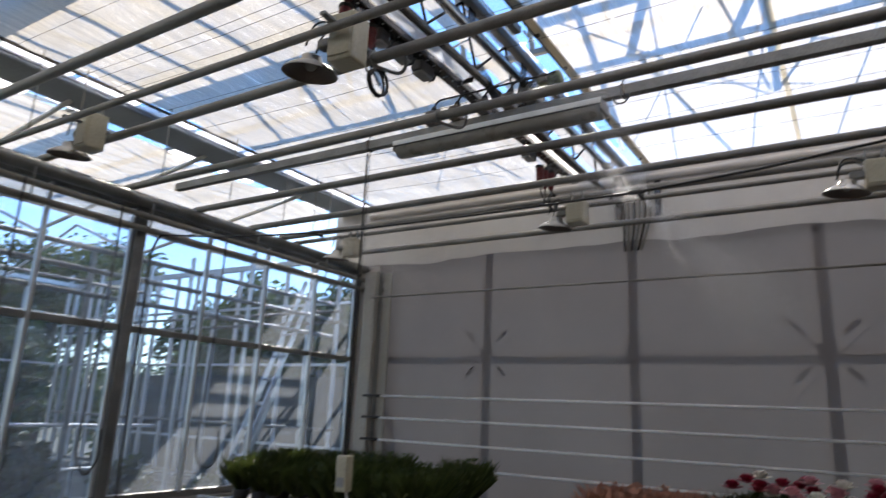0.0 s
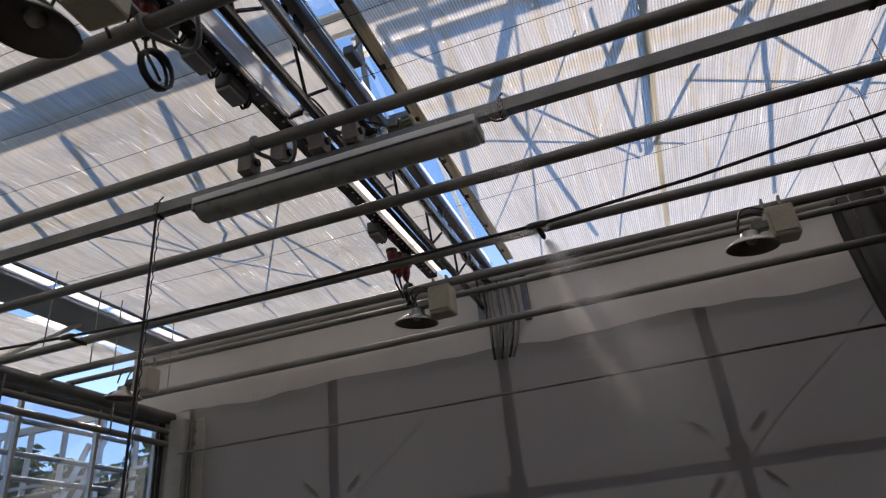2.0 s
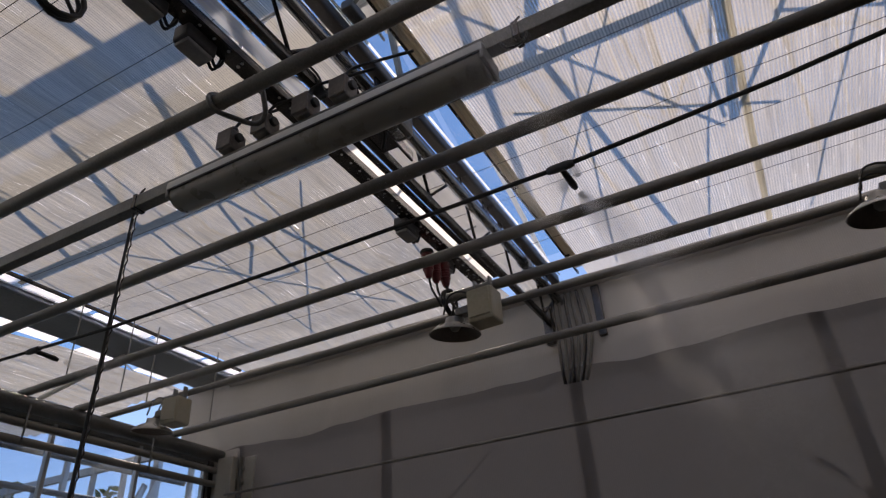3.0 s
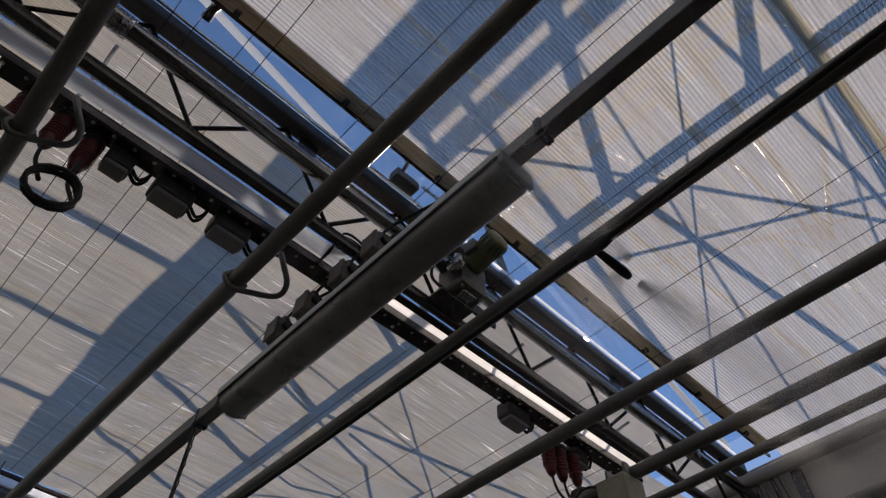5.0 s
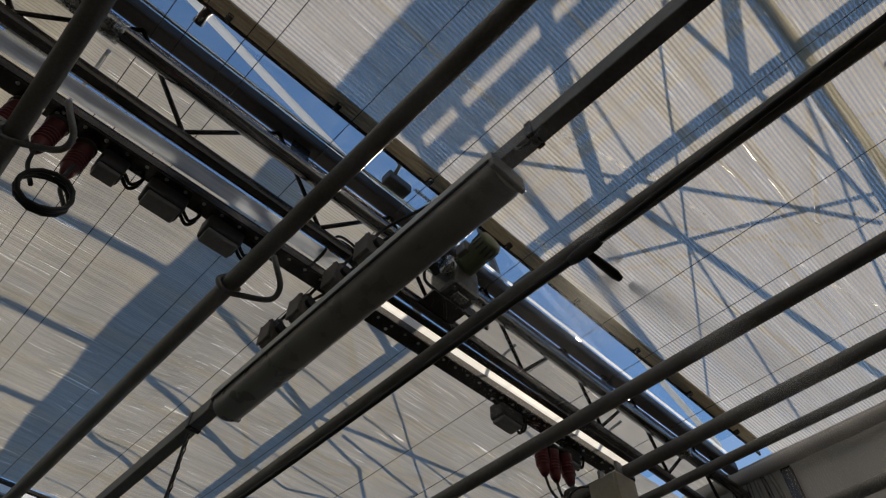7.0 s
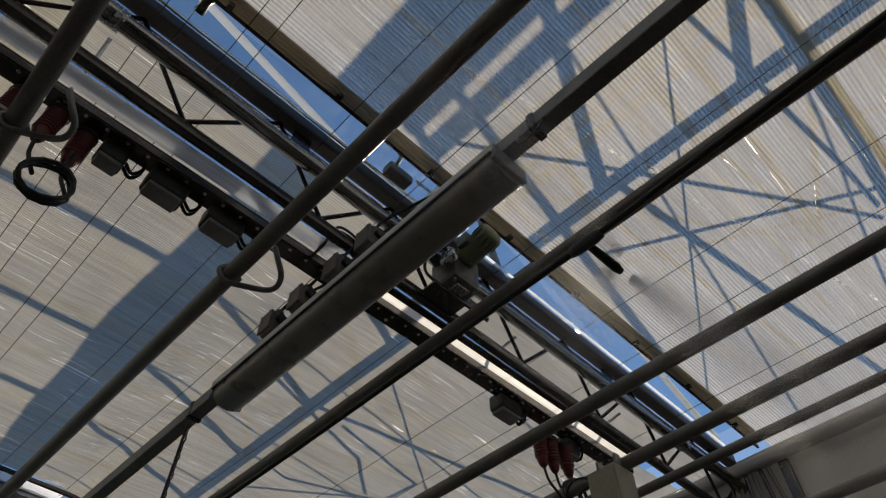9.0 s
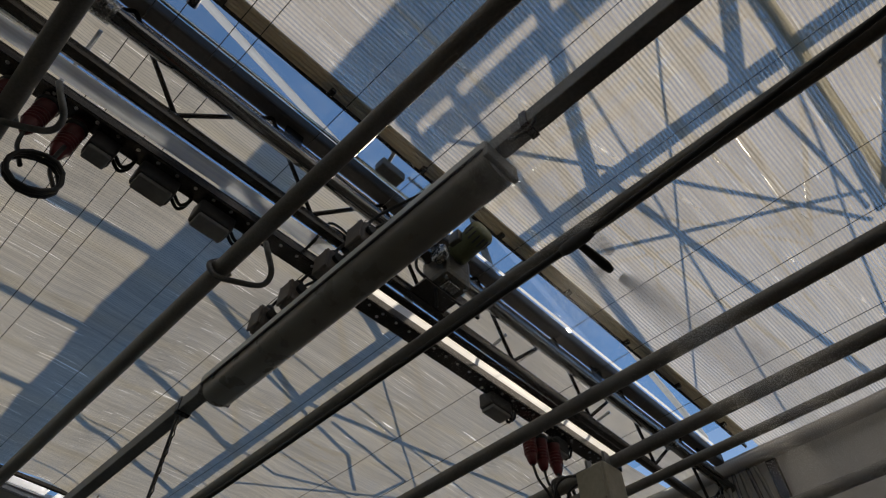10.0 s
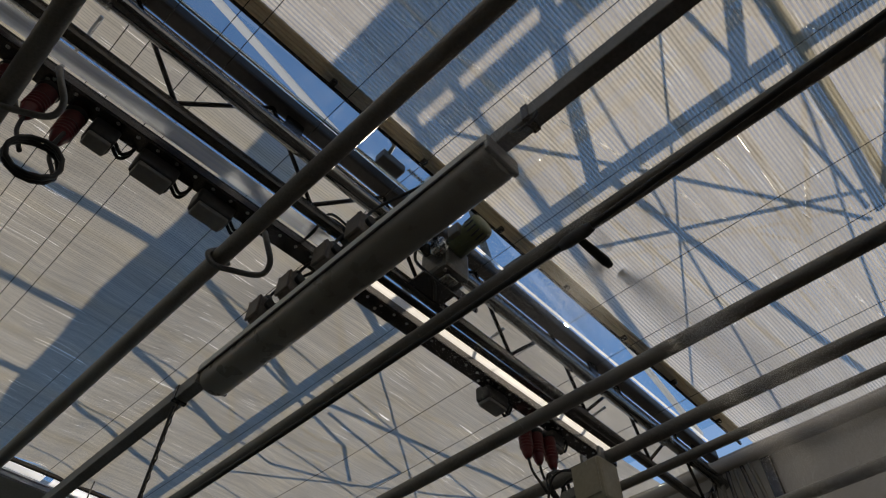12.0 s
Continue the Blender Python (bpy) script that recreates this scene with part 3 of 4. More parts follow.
# ---- grow lamps ----
def grow_lamp(tall=0.22):
    g = thing("grow_lamp", (0, 0, 0), "cream ballast box with a dished aluminium reflector on a pipe", "grow lamp", "grow lamps")
    bm = B()
    box(bm, (0.0, 0, 0.01), (0.13, 0.115, tall), bevel=0.012)
    part("ballast_box", bm, CREAM, g)
    bm = B()
    box(bm, (0.0, -0.062, 0.015), (0.11, 0.008, tall - 0.03), bevel=0.003)
    part("cover", bm, CREAM, g)
    bm = B()
    tilt = Matrix.Translation((-0.185, -0.01, -0.105) if tall > 0.2 else (-0.160, -0.01, -0.085)) @ Matrix.Scale(0.86, 4) @ Matrix.Rotation(radians(6), 4, "Y") @ Matrix.Rotation(radians(4), 4, "X")
    lathe(bm, [(0.018, 0.095), (0.050, 0.09), (0.056, 0.058), (0.10, 0.040), (0.136, 0.010), (0.142, 0.0), (0.139, 0.0), (0.133, 0.008), (0.097, 0.034), (0.052, 0.052), (0.018, 0.085)], 28, tilt)
    rf = part("reflector", bm, REFLECTOR, g, "dished aluminium reflector", True)
    # Separate dark face paints the shade inside the dish.
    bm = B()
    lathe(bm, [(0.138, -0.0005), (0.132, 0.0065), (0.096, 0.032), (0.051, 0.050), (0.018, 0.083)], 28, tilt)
    part("inner_face", bm, SHADED_INNER, rf, "brownish inner face darkened for the shade inside the dish", True)
    bm = B()
    lathe(bm, [(0.001, 0.018), (0.018, 0.022), (0.03, 0.04), (0.028, 0.065), (0.016, 0.09), (0.016, 0.105)], 14, tilt)
    part("lamp_bulb", bm, DIFFUSER, rf, "unlit glass lamp bulb", True)
    bm = B()
    box(bm, (-0.10, -0.01, 0.015), (0.08, 0.05, 0.04), bevel=0.006)
    part("neck", bm, STEEL, g)
    for y in (-0.035, 0.035):
        bm = B()
        tube(bm, bend([(-0.20, y, 0.02), (-0.17, y, 0.10), (-0.12, y, 0.115), (-0.06, y, 0.09)]), 0.005, 6)
        part("lead", bm, BLACK, g)
    if tall > 0.2:
        bm = B()
        box(bm, (-0.01, 0.015, 0.052), (0.03, 0.37, 0.014), bevel=0.003)
        part("pipe_strap", bm, STEEL, g, "steel strap lying over two pipes")
    for x in (0.03, -0.05):
        bm = B()
        box(bm, (x, 0.02, 0.10), (0.012, 0.03, 0.14), bevel=0.002)
        part("pipe_bracket", bm, STEEL, g)
    return g


gl = grow_lamp()
gl.matrix_basis = pose(-1.72, 1.885, 3.08, 0, 0, 4)
copy_thing(gl, pose(-3.70, 1.94, 3.075, 0, 0, 0))
gs = grow_lamp(0.165)
gs.matrix_basis = pose(-1.575, 4.19, 2.955, 0, 0, -3)
tagged(gs, "small cream ballast box with a dished aluminium reflector")
for x, y, z, a in ((0.175, 4.19, 2.96, 2), (-3.75, 4.40, 2.96, 3)):
    copy_thing(gs, pose(x, y, z, 0, 0, a))
tagged(gl, "cream ballast box with a dark shaded dished reflector on a pipe")

# ---- cable tray with sockets ----
tray = thing("cable_tray", (0, 0, 0), "perforated pale steel cable tray beside the truss", "cable tray")
# Bed is split: white end carries painted sun glare, grey end does not.
bm = B()
sk = Matrix.Rotation(-0.010, 4, "Z")
bed = [[bm.verts.new((x + 0.010 * (3.205 + 0.155 * j - 3.98), 3.205 + 0.155 * j, 3.435 + z)) for x, z in ((-1.784, 0.006), (-1.781, 0.0), (-1.766, -0.001), (-1.751, 0.0), (-1.749, 0.006))] for j in range(11)]
for a, b in zip(bed, bed[1:]):
    for i in range(4):
        bm.faces.new((a[i], a[i + 1], b[i + 1], b[i]))
part("bed", bm, GLARE_WHITE, tray, "tray bed with sun glare painted white")
# Dark strip narrows the painted glare to part of the bed.
bm = B()
box(bm, (-1.731, 3.98, 3.438), (0.030, 1.55, 0.008), sk, 0.002)
part("bed_dark_strip", bm, DARK_STEEL, tray, "dark strip beside the painted glare")
bm = B()
box(bm, (-1.752, 2.50, 3.436), (0.060, 1.395, 0.006), sk, 0.002)
part("bed", bm, TRAY_NO_GLARE, tray, "grey tray bed without the painted glare")
bm = B()
box(bm, (-1.817, 3.28, 3.415), (0.066, 2.95, 0.046), sk, 0.006)
flange = part("flange", bm, DARK_STEEL, tray)
bm = B()
box(bm, (-1.702, 3.28, 3.448), (0.005, 2.95, 0.030), sk, 0.002)
part("flange", bm, TRAY, tray)
# Pale dots under the flange stand for light through its holes.
bm = B()
for y in range(44):
    yy = 1.9 + 0.064 * y
    tube(bm, [(-1.80 + 0.010 * (yy - 3.28), yy, 3.3905), (-1.80 + 0.010 * (yy - 3.28), yy, 3.394)], 0.006, 8)
hole_dots = part("hole_light_dots", bm, TRAY, flange)
tagged(hole_dots, kind="stuff")
for y in (2.08, 2.80, 3.30, 3.86, 4.42, 4.58):
    g = thing("tray_hanger", (-1.775, y, 3.46), "bent steel strap hanging the cable tray", "hanger", "tray hangers")
    bm = B()
    tube(bm, bend([(-0.05, 0, -0.07), (-0.055, 0, 0.02), (-0.045, 0, 0.07), (0.0, 0, 0.10), (0.1, 0, 0.12)]), 0.007, 6)
    part("strap", bm, ALU, g)


def socket_box(y, big=False):
    g = thing("socket_box", (-1.862 + 0.010 * (y - 2.3), y, 3.395), "dark grey socket box hung on the cable tray", "socket box", "socket boxes on the tray")
    s = (0.072, 0.125, 0.070) if big else (0.062, 0.080, 0.085)
    bm = B()
    box(bm, (0, 0, -0.02), s, bevel=0.009)
    part("case", bm, DARK_BOX, g)
    bm = B()
    box(bm, (0, 0, -0.02 - s[2] / 2 - 0.008), (s[0] * 0.86, s[1] * 0.86, 0.016), bevel=0.005)
    part("lid", bm, GREY_BOX, g)
    bm = B()
    box(bm, (0.028, 0, 0.035), (0.012, s[1] * 0.6, 0.05), bevel=0.002)
    part("bracket", bm, STEEL, g)
    bm = B()
    for q in (0.0, 0.018):
        tube(bm, bend([(-0.01 + q, s[1] / 2, -0.03), (-0.015 + q, s[1] / 2 + 0.03, -0.05), (-0.01 + q, s[1] / 2 + 0.05, -0.01), (0.02, s[1] / 2 + 0.045, 0.05)]), 0.006, 6)
    part("cable_bend", bm, BLACK, g)
    return g


for y, big in ((2.27, False), (2.44, True), (2.64, True), (3.965, True), (4.36, False)):
    socket_box(y, big)


def red_plug(x, y, z, lean):
    g = thing("red_plug", (x, y, z), "red and black industrial plug hanging from the tray", "plug", "red plugs")
    m = Matrix.Rotation(radians(lean), 4, "X")
    bm = B()
    lathe(bm, [(0.002, 0.075), (0.026, 0.075), (0.030, 0.06), (0.030, 0.03), (0.026, 0.025), (0.025, -0.03), (0.019, -0.06), (0.012, -0.075), (0.002, -0.075)], 14, m)
    part("shell", bm, RED, g)
    bm = B()
    for k in range(4):
        lathe(bm, [(0.0255, 0.02 - 0.014 * k), (0.029, 0.017 - 0.014 * k), (0.029, 0.012 - 0.014 * k), (0.0255, 0.009 - 0.014 * k)], 12, m)
    part("grip_ribs", bm, RED, g)
    bm = B()
    lathe(bm, [(0.032, 0.078), (0.034, 0.074), (0.034, 0.062), (0.031, 0.058)], 14, m)
    part("collar", bm, BLACK, g)
    bm = B()
    tube(bm, bend([m @ Vector((0, 0, -0.07)), m @ Vector((0.004, 0.01, -0.13)), m @ Vector((0.02, 0.03, -0.18)), m @ Vector((0.03, 0.05, -0.22))]), 0.006, 6)
    part("cable", bm, BLACK, g)
    return g


for x, y, z, lean in ((-1.86, 2.19, 3.30, 2), (-1.845, 2.10, 3.305, 0), (-1.86, 2.00, 3.30, -3), (-1.845, 4.165, 3.27, 4), (-1.835, 4.225, 3.265, 2), (-1.82, 4.295, 3.27, 6)):
    red_plug(x, y, z, lean)
for cx, cy, cz in ((-1.79, 2.185, 3.06), (-1.80, 4.29, 3.10)):
    bm = B()
    pts = []
    for q in range(40):
        a = 0.5 * q
        pts.append((cx + 0.012 * math.sin(0.3 * q), cy + 0.062 * math.sin(a) + 0.002 * ripple(q, 1), cz + (0.066 + 0.004 * math.sin(q)) * math.cos(a)))
    tube(bm, pts, 0.0065, 6)
    tube(bm, [(cx, cy, cz + 0.066), (cx - 0.03, cy + 0.01, cz + 0.12), (cx - 0.05, cy + 0.01, cz + 0.20)], 0.0065, 6)
    tagged(link("cable_coil", bm, BLACK, smooth=True), "coiled black cable hanging from the tray", "cable coil", "cable coils")

# bundle of leads at the beam crossing
bm = B()
for k in range(6):
    o = 0.012 * k
    tube(bm, bend([(-1.78 + o, 2.93, 3.40), (-1.76 + o, 2.96, 3.46 + 0.01 * k), (-1.70 + o, 3.0, 3.43), (-1.66 + o * 0.6, 3.02, 3.36), (-1.62 + o, 3.0, 3.30)]), 0.005, 6)
tagged(link("cable_bundle", bm, BLACK, smooth=True), "tangled black cables where beam and tray cross", "cables")

# ---- screen motor ----
mt = thing("screen_motor", (-1.52, 3.40, 3.50), "olive geared motor driving the screen shaft", "motor")
bm = B()
box(bm, (-0.05, 0.0, -0.01), (0.13, 0.13, 0.15), bevel=0.018)
part("gearbox", bm, CASTING, mt, "grey cast gearbox")
for q, (dx, dy) in enumerate(((-0.05, -0.05), (0.05, -0.05), (-0.05, 0.05), (0.05, 0.05))):
    bm = B()
    tube(bm, [(-0.05 + dx * 0.9, dy * 0.9, -0.084), (-0.05 + dx * 0.9, dy * 0.9, -0.094)], 0.007, 6)
    part("bolt", bm, SHAFT, mt, "bright hexagon bolt")
bm = B()
box(bm, (-0.05, 0.0, -0.088), (0.08, 0.06, 0.014), bevel=0.004)
part("inspection_cover", bm, SHAFT, mt, "bright inspection cover")
bm = B()
box(bm, (0.055, -0.055, 0.06), (0.05, 0.035, 0.055), bevel=0.006)
part("terminal_box", bm, CASTING, mt)
ax = Matrix.Translation((0.03, -0.01, 0.045)) @ Matrix.Rotation(radians(80), 4, "Y")
bm = B()
lathe(bm, [(0.002, -0.02), (0.044, -0.02), (0.046, 0.0), (0.046, 0.06), (0.048, 0.062), (0.048, 0.115), (0.040, 0.124), (0.002, 0.126)], 22, ax)
part("motor_can", bm, GREEN_MOTOR, mt, "olive motor with a slotted fan cowl")
bm = B()
for k in range(14):
    a = 2 * math.pi * k / 14
    box(bm, ax @ Vector((0.048 * math.cos(a), 0.048 * math.sin(a), 0.09)), (0.006, 0.006, 0.040), ax.to_3x3().to_4x4() @ Matrix.Rotation(a, 4, "Z"), 0.001)
part("cowl_slots", bm, DARK_BOX, mt)
bm = B()
lathe(bm, [(0.001, 0.03), (0.03, 0.03), (0.036, 0.02), (0.036, 0.0), (0.02, -0.01)], 18, Matrix.Translation((0.005, -0.075, -0.01)) @ Matrix.Rotation(radians(90), 4, "X"))
part("shaft_cover", bm, SHAFT, mt, "bright metal shaft cover", True)
bm = B()
tube(bm, bend([(0.0, -0.07, 0.06), (-0.05, -0.12, 0.05), (-0.08, -0.12, -0.04), (-0.06, -0.05, -0.10), (-0.1, 0.0, -0.14)]), 0.006, 6)
part("cable", bm, BLACK, mt)
bm = B()
box(bm, (-0.07, 0.09, -0.06), (0.012, 0.20, 0.05), bevel=0.003)
box(bm, (-0.09, -0.02, -0.10), (0.08, 0.16, 0.012), bevel=0.003)
part("bracket", bm, DARK_STEEL, mt)
ls = thing("limit_switch", (-1.535, 3.07, 3.755), "small steel limit switch beside the shaft", "switch")
bm = B()
box(bm, (0, 0, 0.02), (0.05, 0.11, 0.045), bevel=0.006)
part("case", bm, DARK_BOX, ls)
bm = B()
tube(bm, [(0.02, -0.03, 0.03), (0.05, -0.03, 0.06), (0.06, -0.05, 0.075)], [0.008, 0.008, 0.014], 8)
part("lever", bm, STEEL, ls)
bm = B()
for k in range(9):
    a = Vector((0.03, 0.06 + 0.012 * k, 0.01))
    tube(bm, [a, a + Vector((0.008, 0.005, 0.008)), a + Vector((0, 0.013, 0))], 0.004, 5)
part("drive_chain", bm, SHAFT, ls)
bm = B()
tube(bm, [(-1.50, 2.22, 3.73), (-1.46, 2.22, 3.735), (-1.42, 2.24, 3.745)], [0.018, 0.014, 0.010], 8)
tagged(link("edge_pulley", bm, DARK_STEEL), "small dark cable guide on the cloth edge", "pulley")

# wires that carry the cloth
for y in (2.13, 2.20, 2.34, 2.41, 2.75, 3.1, 3.6, 4.1, 4.4, 4.9, 1.7, 1.3, 0.9):
    bm = B()
    tube(bm, [(-4.36, y, 3.70), (-3.0, y + 0.01, 3.668), (-1.3, y + 0.01, 3.675), (0, y + 0.012, 3.685), (1.15, y + 0.01, 3.70)], 0.0016, 5)
    tagged(link("support_wire", bm, DARK_STEEL), "thin dark wire under the shade cloth", "wire", "support wires")

# ---- gutter and strip at the side ----
GUTTER = solid("blue_grey_metal", (0.17, 0.20, 0.24), (0.27, 0.30, 0.34), 0.4, 0.1, 2, 60)
gt = thing("side_gutter", (0, 0, 0), "wide blue-grey metal gutter along the cloth's side", "gutter")
bm = B()
box(bm, (-4.68, 0.85, 3.70), (0.36, 9.5, 0.012), bevel=0.003)
part("channel_floor", bm, GUTTER, gt)
for x in (-4.488, -4.872):
    bm = B()
    box(bm, (x, 0.85, 3.725), (0.012, 9.5, 0.06), bevel=0.003)
    part("channel_side", bm, GUTTER, gt)
bm = B()
box(bm, (-4.352, 0.8, 3.725), (0.018, 9.4, 0.022), bevel=0.003)
part("cloth_profile", bm, DARK_STEEL, gt)
bm = B()
box(bm, (-4.476, 0.8, 3.735), (0.010, 9.4, 0.03), bevel=0.003)
part("lip", bm, ALU, gt)
# White translucent strips added so the gap reads bright instead of blue.
for j in range(19):
    bm = B()
    box(bm, (-4.416 + 0.006 * ripple(j * 1.7, 0.4), -3.6 + 0.5 * j, 3.732 + 0.006 * ripple(j * 0.8, 1.4)), (0.098, 0.455, 0.004), bevel=0.001)
    part("gap_white_strip", bm, BRIGHT_SHEET, gt, "white translucent strip added to brighten the gap")


def sag_far(x, y):
    return 3.74 + 0.05 * ripple(x * 2.2, y * 1.4, 7.0) + 0.015 * math.sin(x * 40)


# Uneven white sheets added likewise, for bright patches beyond the gutter.
rg = random.Random(5)
for j in range(17):
    wide = 0.12 + 0.16 * rg.random()
    bm = B()
    box(bm, (-4.89 - wide / 2, -3.5 + 0.54 * j + 0.1 * rg.random(), 3.755), (wide, 0.34 + 0.16 * rg.random(), 0.004), Matrix.Rotation(0.12 * (rg.random() - 0.5), 4, "Z"), 0.001)
    part("gap_white_sheet", bm, BRIGHT_SHEET, gt, "white translucent sheet added to brighten the gap")


tagged(sheet("ceiling_screen_3", CLOTH_A, -7.8, -5.06, -3.9, 5.6, sag_far, 60, 120), "pale folded shade cloth of the next compartment", "shade cloth", kind="structure")

# ---- glazed partition ----
PX = -4.55
head = thing("head_pipe", (PX + 0.10, 0, 3.035), "thick grey pipe beam on top of the partition", "beam")
bm = B()
tube(bm, [(0, -3.9, 0), (0, 5.62, 0)], 0.048, 16)
part("pipe", bm, STEEL, head)
for z in (2.915, 2.815):
    bm = B()
    tube(bm, [(PX + 0.12, -3.9, z), (PX + 0.12, 5.4, z), (PX + 0.14, 5.5, z), (PX + 0.22, 5.52, z), (PX + 0.34, 5.52, z)], 0.024, 12)
    tagged(link("heating_pipe", bm, PIPE, smooth=True), "pale steel heating pipe along the glazed partition", "pipe", "heating pipes")
for y in (-0.9, 0.95, 2.0, 2.86, 3.9, 4.8):
    g = thing("pipe_hanger", (PX + 0.12, y, 2.90), "thin steel hanger rod on the heating pipes", "hanger", "pipe hangers")
    bm = B()
    tube(bm, [(0.028, 0, -0.11), (0.028, 0, 0.12)], 0.006, 6)
    part("rod", bm, STEEL, g)
for i, y in enumerate((-2.6, 0.13, 2.86, 5.46)):
    col = thing("partition_column", (PX, y, 0), "galvanised steel column of the glazed partition", "column", "partition columns")
    w = 0.085 if i < 3 else 0.05
    bm = B()
    box(bm, (0, 0, 1.55), (0.09, w, 3.1), bevel=0.006)
    part("post", bm, STEEL if i < 3 else DARK_STEEL, col)
    for q in (-1, 1):
        bm = B()
        box(bm, (0.0, q * (w / 2 + 0.012), 1.55), (0.035, 0.02, 3.0), bevel=0.003)
        part("glazing_strip", bm, ALU, col)
part_ = thing("glazed_partition", (PX, 0, 0), "glass partition with slim aluminium bars and clear panes", "partition")
for z, s in ((2.085, 0.045), (0.90, 0.05), (3.0, 0.04)):
    bm = B()
    box(bm, (0, 1.43, z), (0.05, 8.06, s), bevel=0.004)
    part("transom", bm, STEEL, part_)
for y0, y1 in ((-2.6, 0.13), (0.13, 2.86), (2.86, 5.46)):
    n = 4
    for k in range(n):
        ya, yb = y0 + (y1 - y0) * k / n, y0 + (y1 - y0) * (k + 1) / n
        if k:
            bm = B()
            box(bm, (0.012, ya, 1.95), (0.035, 0.026, 2.08), bevel=0.003)
            part("glazing_bar", bm, ALU, part_)
        for za, zb in ((0.93, 2.06), (2.11, 2.98)):
            bm = B()
            box(bm, (0, (ya + yb) / 2, (za + zb) / 2), (0.005, yb - ya - 0.03, zb - za))
            pn = part("pane", bm, GLASS, part_)
            pn.visible_shadow = False
bm = B()
box(bm, (PX, 1.43, 0.435), (0.10, 8.1, 0.87), bevel=0.01)
tagged(link("wall_west_base", bm, CONCRETE), "low grey concrete base wall under the glass", "wall", kind="structure")
bm = B()
box(bm, (PX + 0.15, 5.50, 1.55), (0.24, 0.03, 3.05), bevel=0.008)
tagged(link("corner_panel", bm, VALANCE), "pale panel closing the wall's corner", "panel", kind="structure")

for y0, z0, w in ((3.56, 2.93, 0.10), (1.95, 2.93, 0.14), (2.62, 2.93, 0.05)):
    g = thing("hanging_hose", (PX + 0.152, y0, 0), "black hose hanging in a loop on the partition", "hose", "hanging hoses")
    bm = B()
    tube(bm, bend([(0, 0, z0), (0.01, -0.01, 2.2 if z0 > 2.3 else 1.9), (0, -0.03, 1.6), (0.01, -0.05, 1.25), (0.01, 0.0, 1.12), (0.01, w, 1.10), (0.01, w + 0.05, 1.2), (0, w + 0.05, 1.38)]), 0.007, 8)
    part("hose", bm, BLACK, g)

# ---- next compartment and outdoors ----
def glass_wall(name, a, b, spacing, label):
    a, b = Vector(a), Vector(b)
    d = (b - a).normalized()
    turn = Matrix.Rotation(math.atan2(d.y, d.x), 4, "Z")
    length = (b - a).length
    g = thing(name, a, label, "glass wall")
    n = int(length / spacing)
    for k in range(n + 1):
        bm = B()
        big = k % 4 == 0
        box(bm, d * (spacing * k) + Vector((0, 0, 1.65)), (0.07 if big else 0.028, 0.05, 3.3), turn, 0.004)
        part("glazing_bar", bm, WHITE if not big else ALU, g)
    for z in (0.7, 1.15, 2.05, 2.75, 3.28):
        bm = B()
        box(bm, d * length / 2 + Vector((0, 0, z)), (length, 0.04, 0.03 if z < 3 else 0.07), turn, 0.003)
        part("rail", bm, ALU, g)
    bm = B()
    box(bm, d * length / 2 + Vector((0, 0, 0.33)), (length, 0.08, 0.66), turn, 0.01)
    part("base", bm, CONCRETE, g)
    return g


glass_wall("outer_glass_wall", (-10.5, 5.75, 0), (-4.62, 5.75, 0), 0.42, "white-barred outer glass wall of the next compartment")
glass_wall("outer_glass_wall", (-10.5, -4.0, 0), (-10.5, 5.75, 0), 0.75, "aluminium-barred glass wall at the compartment's end")
for k in range(7):
    bm = B()
    y = -2.5 + 1.2 * k
    tube(bm, [(-10.5, y, 3.28), (-8.9, y, 3.85), (-7.4, y, 3.3), (-4.75, y, 3.69)], 0.02, 6)
    tagged(link("roof_rafter", bm, WHITE), "thin white rafter of the next compartment", "rafter", "rafters")
for i in range(5):
    bm = B()
    box(bm, (-5.9 - 0.95 * i, 5.2 - 0.1 * (i % 2), 1.65), (0.04, 0.04, 3.3), bevel=0.004)
    tagged(link("slim_post", bm, ALU), "slim aluminium post in the next compartment", "post", "slim posts")
for i in range(4):
    bm = B()
    box(bm, (-8.0, -0.6 + 1.7 * i, 1.7), (0.06, 0.06, 3.4), bevel=0.004)
    tagged(link("slim_post", bm, STEEL), "slim steel post in the next compartment", "post", "slim posts")
for z in (0.75, 1.25, 2.5, 2.95, 3.1):
    bm = B()
    tube(bm, [(-8.0, -3.8, z), (-8.0, 5.7, z)], 0.02, 8)
    tagged(link("heating_pipe", bm, PIPE if z > 2 else WHITE), "thin pale pipe across the next compartment", "pipe", "heating pipes")
for z in (2.96, 2.72, 2.55, 2.36):
    bm = B()
    tube(bm, [(-5.05, -3.8, z), (-5.05, 5.7, z)], 0.021, 8)
    tagged(link("heating_pipe", bm, STEEL), "grey steel pipe behind the glazed partition", "pipe", "heating pipes")
for z in (2.5, 2.62, 0.6, 0.75, 1.35):
    bm = B()
    tube(bm, [(-10.3, 5.55, z), (-4.8, 5.55, z)], 0.018, 8)
    tagged(link("heating_pipe", bm, PIPE), "thin heating pipe along the outer glass wall", "pipe", "heating pipes")

NET = solid("windbreak_net", (0.028, 0.036, 0.036), (0.055, 0.066, 0.062), 0.8, 0.0, 3, 90, 0.4)
nt = thing("windbreak_screen", (-7.3, 6.35, -0.06), "dark grey-green windbreak net on posts outside", "windbreak")
bm = B()
box(bm, (0, 0, 1.03), (6.0, 0.02, 1.95), bevel=0.004)
part("net", bm, NET, nt)
